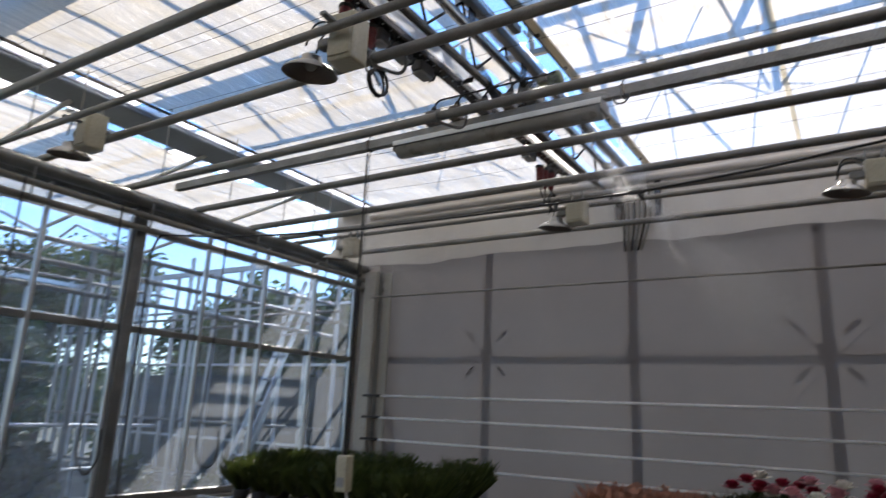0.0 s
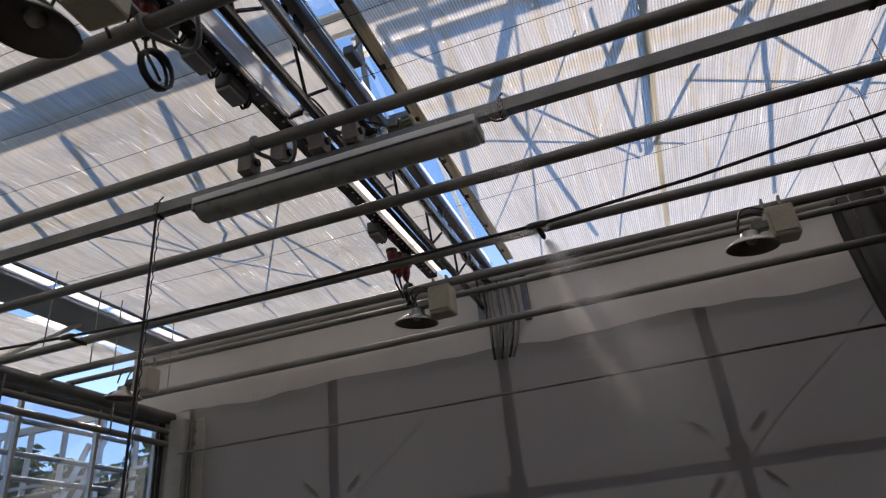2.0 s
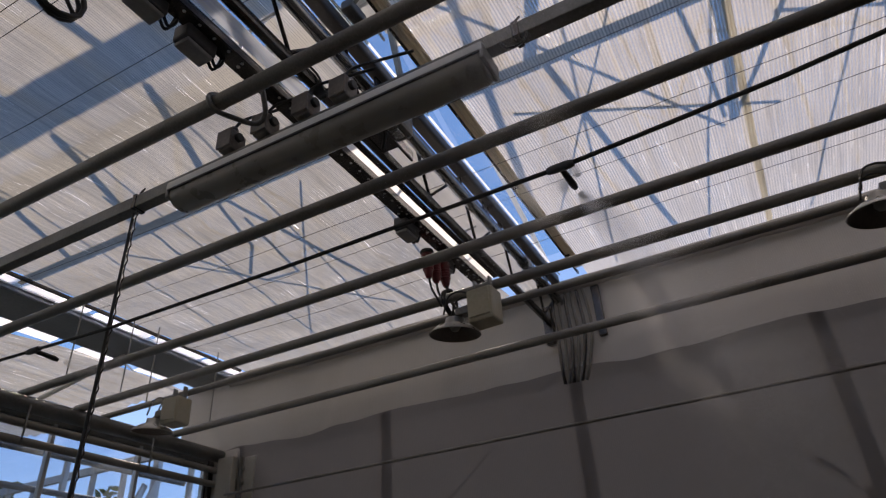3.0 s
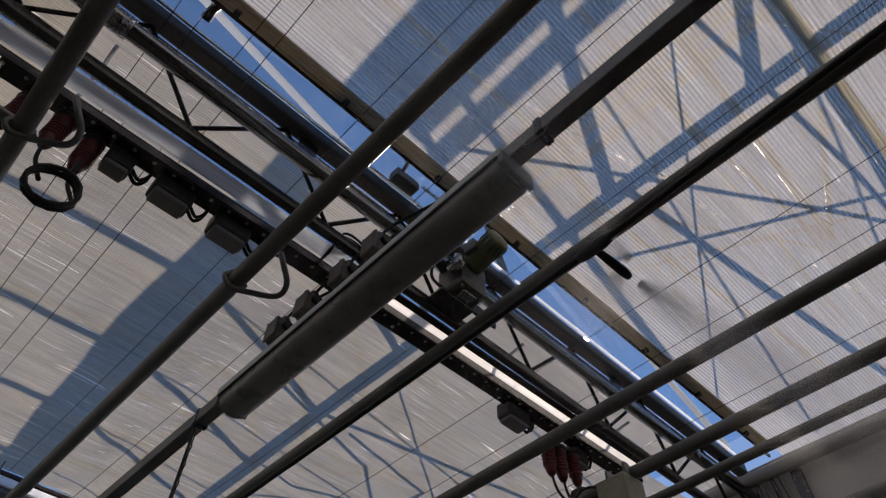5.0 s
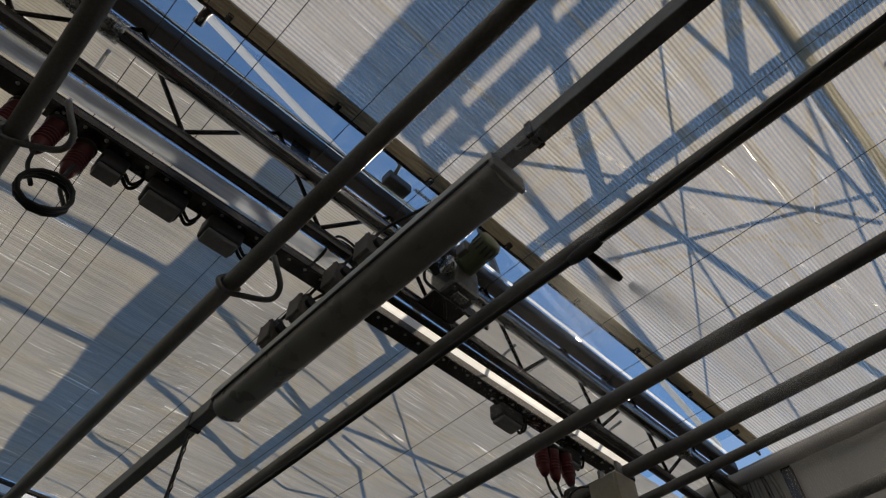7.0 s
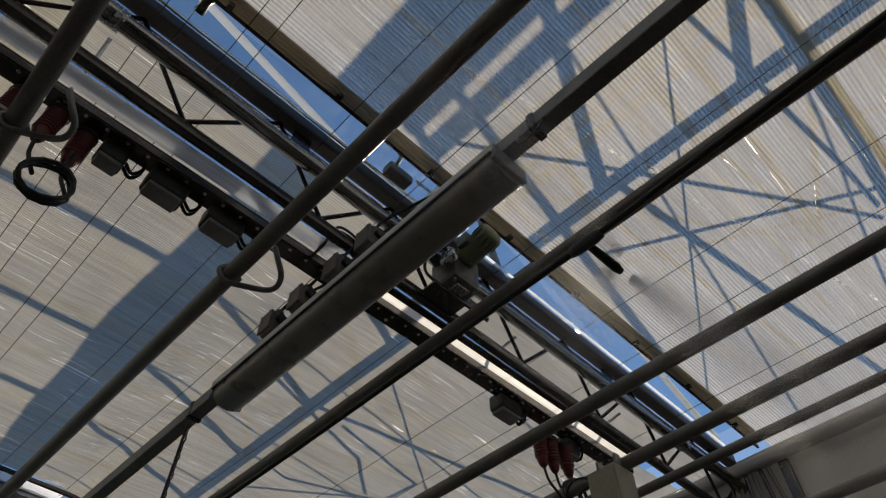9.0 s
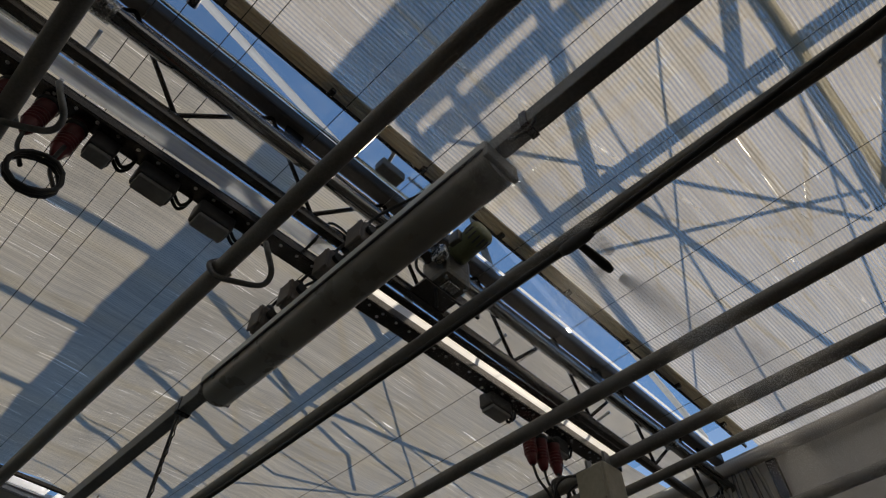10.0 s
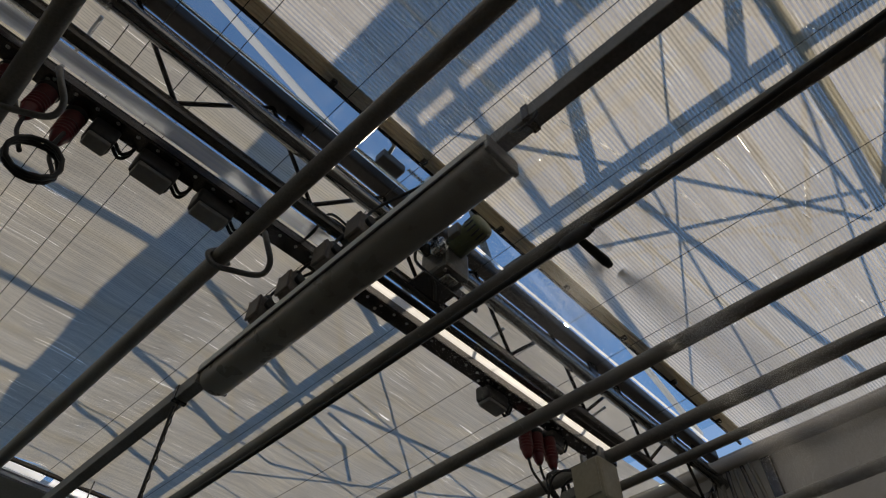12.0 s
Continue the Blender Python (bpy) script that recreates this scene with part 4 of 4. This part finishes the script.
for k in range(5):
    bm = B()
    box(bm, (-2.95 + 1.475 * k, 0.045, 1.05), (0.06, 0.06, 2.1), bevel=0.005)
    part("post", bm, STEEL, nt)
ld = thing("ladder", (-5.45, 4.42, -0.03), "aluminium extension ladder leaning against the glass wall", "ladder")
top = Vector((0.05, 1.28, 3.05))
sd = Vector((0.22, -0.05, 0)) * 0.5
for o, q0, q1 in ((0, 0.0, 0.62), (0.035, 0.42, 1.0)):
    sec = []
    for sgn in (-1, 1):
        bm = B()
        off = Vector((0, -o, 0))
        a, b = top * q0 + sd * sgn * (1.25 - 0.25 * (o > 0)) + off, top * q1 + sd * sgn * (1.25 - 0.25 * (o > 0)) + off
        dd = b - a
        rot = dd.to_track_quat("Z", "X").to_matrix().to_4x4()
        box(bm, (a + b) / 2, (0.055, 0.022, dd.length), rot, 0.004)
        part("stile", bm, ALU, ld)
    for r in range(int((q1 - q0) * 12)):
        c = top * (q0 + 0.03 + r / 12.0) + Vector((0, -o, 0))
        if c.z < top.z * q1:
            bm = B()
            tube(bm, [c - sd * 1.2, c + sd * 1.2], 0.013, 8)
            part("rung", bm, ALU, ld)


def leaf_cloud(bm, rng, n, spread, size, centre=(0, 0, 0), flat=0.6):
    """Many small folded leaves scattered through an uneven body."""
    for _ in range(n):
        d = Vector((rng.gauss(0, 1), rng.gauss(0, 1), rng.gauss(0, 1))).normalized()
        r = rng.random() ** 0.45
        lump = 0.75 + 0.5 * noise.noise(d * 2.1 + Vector(centre))
        p = Vector(centre) + Vector((d.x * spread[0], d.y * spread[1], d.z * spread[2])) * r * lump
        u = Vector((rng.gauss(0, 1), rng.gauss(0, 1), rng.gauss(0, flat))).normalized()
        v = u.cross(Vector((rng.gauss(0, 1), rng.gauss(0, 1), rng.gauss(0, 1)))).normalized()
        s = size * rng.uniform(0.6, 1.3)
        a, b, c, e = p - u * s, p + v * s * 0.42 + Vector((0, 0, s * 0.1)), p + u * s, p - v * s * 0.42 + Vector((0, 0, s * 0.1))
        vs = [bm.verts.new(q) for q in (a, b, c, e)]
        bm.faces.new((vs[0], vs[1], vs[2]))
        bm.faces.new((vs[0], vs[2], vs[3]))
    return bm


def tree(x, y, h, w, seed):
    rng = random.Random(seed)
    g = thing("tree", (x, y, -0.06), "leafy green tree behind the glasshouse", "tree", "trees")
    bm = B()
    tube(bm, [(0, 0, 0), (0.05, 0.02, h * 0.25), (0.0, 0.08, h * 0.5), (0.1, 0.05, h * 0.85)], [0.16, 0.12, 0.09, 0.03], 9)
    tr = part("trunk", bm, BARK, g)
    for k in range(5):
        a = 1.26 * k + rng.random()
        bm = B()
        z = h * (0.28 + 0.1 * k)
        tube(bm, [(0.03, 0.04, z), (w * 0.3 * math.cos(a), w * 0.3 * math.sin(a), z + h * 0.1), (w * 0.6 * math.cos(a), w * 0.6 * math.sin(a), z + h * 0.16)], [0.06, 0.035, 0.012], 7)
        part("limb", bm, BARK, tr)
    bm = B()
    for k in range(9):
        a, rr = rng.random() * 6.28, rng.uniform(0.1, 0.6) * w
        leaf_cloud(bm, rng, 800, (w * 0.46, w * 0.46, h * 0.19), 0.095, (rr * math.cos(a), rr * math.sin(a), h * rng.uniform(0.25, 0.95)))
    part("crown", bm, LEAF_TREE, g)
    return g


for i, (x, y, h, w) in enumerate(((-13.2, 2.6, 5.2, 2.4), (-14.0, 4.6, 5.6, 2.5), (-13.6, 7.0, 5.0, 2.2), (-13.8, 0.4, 5.4, 2.6), (-15.2, 9.4, 5.4, 2.4), (-12.6, 5.6, 3.6, 1.8))):
    tree(x, y, h, w, 40 + i)
for i, (x, y, h, w) in enumerate(((-9.0, 7.9, 3.7, 1.3), (-7.8, 7.6, 3.7, 1.2), (-6.7, 7.6, 3.5, 1.15), (-10.4, 8.3, 3.7, 1.3), (-5.6, 7.5, 3.4, 1.1))):
    rng = random.Random(60 + i)
    g = thing("hedge_bush", (x, y, -0.06), "sunlit green bush outside the glass wall", "bush", "bushes")
    bm = B()
    for k in range(5):
        tube(bm, [(0, 0, 0), (0.3 * math.cos(k * 1.3), 0.3 * math.sin(k * 1.3), h * 0.5)], [0.04, 0.015], 6)
    part("stems", bm, BARK, g)
    bm = B()
    for k in range(7):
        leaf_cloud(bm, rng, 3000, (w * 0.75, w * 0.5, h * 0.27), 0.085, (rng.uniform(-0.6, 0.6) * w, rng.uniform(-0.4, 0.4) * w, h * (0.18 + 0.095 * k)))
    part("crown", bm, LEAF_TREE, g)
for i, (x, y, h, w) in enumerate(((-5.5, 2.9, 1.35, 0.5), (-5.6, 3.7, 1.2, 0.45), (-5.3, 4.3, 1.0, 0.35), (-5.9, 2.2, 1.2, 0.5), (-5.7, 1.3, 1.2, 0.5))):
    rng = random.Random(80 + i)
    g = thing("potted_shrub", (x, y, -0.06), "dark green leafy shrub behind the partition", "shrub", "shrubs")
    bm = B()
    lathe(bm, [(0.001, 0.0), (0.13, 0.0), (0.17, 0.26), (0.18, 0.27), (0.165, 0.275), (0.15, 0.24), (0.001, 0.23)], 16)
    part("pot", bm, DARK_BOX, g)
    bm = B()
    tube(bm, [(0, 0, 0.2), (0.03, 0.02, h * 0.7)], [0.025, 0.01], 6)
    part("stem", bm, BARK, g)
    bm = B()
    for k in range(4):
        leaf_cloud(bm, rng, 420, (w * 0.6, w * 0.6, h * 0.26), 0.06, (rng.uniform(-0.4, 0.4) * w, rng.uniform(-0.4, 0.4) * w, h * rng.uniform(0.35, 0.85)))
    part("foliage", bm, LEAF_DARK, g)

# ---- planting benches ----
for x0, x1 in ((-4.35, -2.0), (-1.75, 1.0)):
    g = thing("plant_bench", ((x0 + x1) / 2, 4.1, 0), "galvanised bench standing before the cloth wall", "bench", "benches")
    w = x1 - x0
    bm = B()
    box(bm, (0, 0, 0.86), (w, 1.1, 0.02), bevel=0.004)
    part("bench_top", bm, GREY_BOX, g)
    for sy in (-1, 1):
        bm = B()
        box(bm, (0, sy * 0.55, 0.875), (w, 0.025, 0.06), bevel=0.004)
        part("rim", bm, ALU, g)
        for sx in (-1, 1):
            bm = B()
            box(bm, (sx * (w / 2 - 0.15), sy * 0.42, 0.425), (0.04, 0.04, 0.85), bevel=0.004)
            part("leg", bm, STEEL, g)


def potted(kind, material, label, seed, n, h, leaf):
    rng = random.Random(seed)
    g = thing(kind, (0, 0, 0), label, "plant", kind + "s on the bench")
    bm = B()
    lathe(bm, [(0.001, 0.0), (0.055, 0.0), (0.07, 0.11), (0.075, 0.115), (0.066, 0.118), (0.06, 0.10), (0.001, 0.095)], 14)
    part("pot", bm, DARK_BOX, g)
    bm = B()
    for _ in range(n):
        a, lean = rng.random() * 6.283, rng.uniform(0.03, 0.20)
        base = Vector((0.03 * math.cos(a), 0.03 * math.sin(a), 0.10))
        tip = base + Vector((lean * math.cos(a), lean * math.sin(a), h * rng.uniform(0.55, 1.0)))
        mid = (base + tip) / 2 + Vector((0, 0, 0.03))
        s = Vector((-math.sin(a), math.cos(a), 0)) * leaf
        vs = [bm.verts.new(q) for q in (base, mid + s, tip, mid - s)]
        bm.faces.new((vs[0], vs[1], vs[2]))
        bm.faces.new((vs[0], vs[2], vs[3]))
    leaf_cloud(bm, rng, n * 2, (0.17, 0.17, h * 0.46), leaf * 3.4, (0, 0, 0.1 + h * 0.55))
    part("foliage", bm, material, g)
    return g


rng = random.Random(7)
fern = potted("feathery_plant", LEAF, "bushy fine-leaved dark green plant in a pot", 5, 420, 0.30, 0.006)
count = 0
for j in range(4):
    for i in range(10):
        m = pose(-3.98 + 0.172 * i + rng.uniform(-0.03, 0.03), 3.66 + 0.22 * j + rng.uniform(-0.03, 0.03), 0.871, 0, 0, rng.uniform(0, 360)) @ Matrix.Scale(rng.uniform(0.85, 1.22), 4)
        if count == 0:
            fern.matrix_basis = m
        else:
            copy_thing(fern, m)
        count += 1
pinkp = potted("pink_leaved_plant", LEAF_PINK, "pink and rust leaved plant in a pot", 15, 120, 0.27, 0.011)
count = 0
for j in range(2):
    for i in range(4):
        m = pose(-1.28 + 0.15 * i + rng.uniform(-0.03, 0.03), 3.72 + 0.24 * j, 0.871, 0, 0, rng.uniform(0, 360))
        if count == 0:
            pinkp.matrix_basis = m
        else:
            copy_thing(pinkp, m)
        count += 1


def flowering(seed, petal, word):
    rg = random.Random(seed)
    g = potted("flowering_plant", LEAF_DARK, "dark leaved plant with %s blooms in a pot" % word, seed, 150, 0.30, 0.014)
    for k in range(4):
        bm = B()
        c = Vector((rg.uniform(-0.10, 0.10), rg.uniform(-0.10, 0.10), 0.36 + rg.uniform(0, 0.10)))
        for ring, (rad, lift, cnt) in enumerate(((0.062, 0.016, 8), (0.042, 0.034, 7), (0.022, 0.046, 5))):
            for q in range(cnt):
                a = 6.283 * q / cnt + ring * 0.4
                u, w = Vector((math.cos(a), math.sin(a), 0)), Vector((-math.sin(a), math.cos(a), 0))
                vs = [bm.verts.new(c + p) for p in (Vector((0, 0, 0)), u * rad * 0.6 + w * 0.026 + Vector((0, 0, lift * 0.8)), u * rad + Vector((0, 0, lift)), u * rad * 0.6 - w * 0.026 + Vector((0, 0, lift * 0.8)))]
                bm.faces.new((vs[0], vs[1], vs[2]))
                bm.faces.new((vs[0], vs[2], vs[3]))
        part("bloom", bm, petal, g, "%s bloom" % word)
    return g


sorts = [flowering(21, PETAL_RED, "deep red"), flowering(22, PETAL_WHITE, "cream white"), flowering(23, PETAL_PINK, "soft pink")]
used = set()
for j in range(2):
    for i in range(7):
        s = (i * 2 + j) % 3
        m = pose(-0.52 + 0.20 * i + rng.uniform(-0.03, 0.03), 3.70 + 0.26 * j, 0.871, 0, 0, rng.uniform(0, 360))
        if s not in used:
            used.add(s)
            sorts[s].matrix_basis = m
        else:
            copy_thing(sorts[s], m)

# cables where the truss meets the wall
wc = thing("wall_cables", (-1.50, WALL_Y - 0.14, 0), "bundle of grey conduits running down the wall", "conduits")
for k in range(6):
    bm = B()
    x = -0.13 + 0.045 * k
    tube(bm, bend([(x * 0.8, 0.0, 3.62), (x, 0.0, 3.48), (x + 0.005, 0.0, 3.3), (x * 0.8 - 0.03, 0.02, 3.1), (x * 0.6 - 0.06, 0.05, 3.0)]), 0.011, 8)
    part("conduit", bm, PIPE if k % 2 else DARK_STEEL, wc)
bm = B()
box(bm, (0.16, 0.03, 3.42), (0.05, 0.05, 0.36), bevel=0.006)
part("stay_plate", bm, DARK_STEEL, wc)
bm = B()
box(bm, (-0.18, 0.03, 3.40), (0.06, 0.05, 0.26), bevel=0.006)
part("stay_plate", bm, DARK_STEEL, wc)

# ---- glass roof over the screens ----
# Translucent white paints the sunlit look of bars seen from below.
SUNLIT_BAR = leafy("sunlit_bar_white", (0.80, 0.82, 0.84), (0.84, 0.86, 0.88), 0.75)
RIDGE_Z, FALL, VENT_FALL, HALF, TIE_Z = 4.90, 0.415, 0.12, 2.0, 4.23
roof = thing("glass_roof", (0, 0, 0), "white-barred pitched glass roof above the shade cloth", "roof")
for yr in (3.82, 3.82 - 2 * HALF, 3.82 - 4 * HALF):
    bm = B()
    box(bm, (-3.2, yr, RIDGE_Z), (14.0, 0.10, 0.07), bevel=0.006)
    box(bm, (-3.2, yr - 0.06, RIDGE_Z + 0.0), (14.0, 0.10, 0.02), Matrix.Rotation(0.39, 4, "X"), 0.004)
    box(bm, (-3.2, yr + 0.06, RIDGE_Z + 0.0), (14.0, 0.10, 0.02), Matrix.Rotation(-0.39, 4, "X"), 0.004)
    part("ridge", bm, ALU, roof)
    for d, w in ((0.14, 0.05), (0.23, 0.06)):
        bm = B()
        box(bm, (0.4, yr + d, RIDGE_Z - FALL * d + 0.01), (4.7, w, 0.04), bevel=0.004)
        part("vent_rail", bm, ALU, roof)
    bm = B()
    box(bm, (-3.2, yr + 0.28, TIE_Z), (14.0, 0.045, 0.045), bevel=0.006)
    part("tie_beam", bm, STEEL, roof)
    bm = B()
    box(bm, (-3.2, yr - HALF, RIDGE_Z - HALF * FALL - 0.03), (14.0, 0.16, 0.08), bevel=0.01)
    part("gutter", bm, ALU, roof)
    for sgn in (-1, 1):
        first = yr > 3
        # near slope flattened to turn its bars' shadows on the cloth
        fall = VENT_FALL if first and sgn < 0 else FALL
        slope = Matrix.Rotation(-sgn * math.atan(fall), 4, "X")
        ln = HALF * math.sqrt(1 + fall * fall)
        for k in range(-11, 8):
            x = (-1.35 if sgn > 0 or not first else -1.36) + 0.57 * k
            mid = Vector((x, yr + sgn * HALF / 2, RIDGE_Z - fall * HALF / 2))
            # most far bars slimmed so their shadows stay faint
            slim = 0.028 if not first else (0.026 if sgn < 0 or k == -1 else 0.010)
            if not (first and sgn < 0 and k == -1):
                bm = B()
                box(bm, mid + Vector((0.195 if k == -1 else 0.0, 0, 0)), (slim, ln, 0.045 if slim > 0.02 else 0.012), slope, 0.003)
                part("glazing_bar", bm, SUNLIT_BAR if k == -1 and first else WHITE, roof)
            if first or k > -6:
                bm = B()
                box(bm, mid + Vector((0.285, 0, 0.03)), (0.53, ln - 0.02, 0.004), slope)
                pn = part("roof_pane", bm, ROOF_GLASS, roof)
                pn.visible_shadow = False
    # unseen hangers from the ridge down to the tie beam, set out to shade the cloth
    for k in range(-5, 5):
        x = -1.31 + 0.58 * k
        bm = B()
        box(bm, (x + 0.008, yr + 0.18, 4.525), (0.050 if k >= 0 else 0.034, 0.03, 0.63), Matrix.Rotation(0.327, 4, "X"), 0.004)
        part("hanger", bm, STEEL, roof)
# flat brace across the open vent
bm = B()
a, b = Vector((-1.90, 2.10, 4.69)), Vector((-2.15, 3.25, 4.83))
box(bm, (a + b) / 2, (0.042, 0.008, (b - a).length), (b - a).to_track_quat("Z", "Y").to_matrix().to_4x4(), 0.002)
part("flat_brace", bm, SUNLIT_BAR, roof, "flat brace with its sunlit white painted in")
# unseen bracing rods in the plane of the tie beam, set out to cast shadow lines
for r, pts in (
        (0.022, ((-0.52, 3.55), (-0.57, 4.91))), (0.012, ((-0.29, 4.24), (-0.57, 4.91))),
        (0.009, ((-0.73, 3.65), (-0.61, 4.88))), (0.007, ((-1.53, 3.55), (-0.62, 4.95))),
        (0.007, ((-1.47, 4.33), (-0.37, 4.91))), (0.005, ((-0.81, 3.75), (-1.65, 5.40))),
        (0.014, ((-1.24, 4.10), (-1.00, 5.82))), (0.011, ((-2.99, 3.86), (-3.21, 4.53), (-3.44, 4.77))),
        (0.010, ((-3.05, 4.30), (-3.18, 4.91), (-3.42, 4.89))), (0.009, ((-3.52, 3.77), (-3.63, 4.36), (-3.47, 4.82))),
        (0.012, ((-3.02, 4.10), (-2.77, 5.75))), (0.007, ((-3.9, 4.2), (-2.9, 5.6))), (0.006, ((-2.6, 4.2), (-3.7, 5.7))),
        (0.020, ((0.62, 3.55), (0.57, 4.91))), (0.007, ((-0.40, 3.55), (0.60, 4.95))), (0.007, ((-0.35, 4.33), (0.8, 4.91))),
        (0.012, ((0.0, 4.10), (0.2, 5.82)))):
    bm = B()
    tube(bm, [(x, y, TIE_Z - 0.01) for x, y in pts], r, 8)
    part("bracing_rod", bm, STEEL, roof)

# ---- the sun itself ----
bm = B()
bmesh.ops.create_icosphere(bm, subdivisions=2, radius=4.6)
sd = link("sun_disc", bm, SUN_FACE, smooth=True)
sd.matrix_basis = pose(*(Vector((-0.3590, 0.6362, 0.6829)) * 1400.0))
tagged(sd, "blazing sun disc seen through the glass roof", "sun", kind="structure")

# ---- mist ----
def mist_cone(name, eye, way, length, spread, count, seed, label):
    """A spray of fine drops, thick at the nozzle and thinning outwards, along the local z axis."""
    rg = random.Random(seed)
    verts, faces = [], []
    for _ in range(count):
        f = rg.random() ** 1.1
        z, r = length * f, (0.008 + spread * f ** 0.9) * 0.55 * math.sqrt(-2 * math.log(1 - rg.random()))
        q, s = rg.random() * 6.2832, (0.00024 + 0.00019 * rg.random()) * (1 + 0.5 * f)
        lump = 0.5 + 0.5 * noise.noise(Vector((5 * r * math.cos(q), 5 * r * math.sin(q), 3.0 * z + seed)))
        if rg.random() > 0.35 + 0.9 * lump:
            continue
        c = Vector((r * math.cos(q), r * math.sin(q), z))
        n = len(verts)
        u = Vector((rg.gauss(0, 1), rg.gauss(0, 1), rg.gauss(0, 1))).normalized()
        v = u.orthogonal().normalized()
        verts += [c + u * s, c - u * s * 0.5 + v * s * 0.87, c - u * s * 0.5 - v * s * 0.87]
        faces.append((n, n + 1, n + 2))
    me = bpy.data.meshes.new(name)
    me.from_pydata(verts, [], faces)
    me.materials.append(MIST)
    ob = new(name, me)
    base = look(eye, Vector(eye) - Vector(way))
    ob.matrix_basis = base
    tagged(ob, label, "mist", "mist sprays", "stuff")
    return ob, base


sprays = []
for k, (eye, way, length, spread, count, rate) in enumerate((
        ((-0.815, 3.085, 2.622), (0.24, 1.0, -0.24), 1.8, 0.36, 640000, 100),
        ((-2.85, 3.085, 2.645), (-0.25, 1.0, 0.12), 1.5, 0.34, 230000, 90),
        ((-0.84, 3.06, 2.64), (-0.50, 0.5, 0.45), 0.7, 0.28, 150000, 80),
        ((-0.80, 3.04, 2.64), (-0.25, -0.35, 0.75), 0.75, 0.22, 170000, 70))):
    ob, base = mist_cone("mist_spray", eye, way, length, spread, count, 11 + k, "fine white water mist blown from a nozzle")
    sprays.append((ob, base, rate))


def motions():
    for ob, base, rate in sprays:
        walk(ob, [(0.5 * k, base @ pose(0, 0, 0, 0, 0, rate * 0.5 * k)) for k in range(25)])


motions()
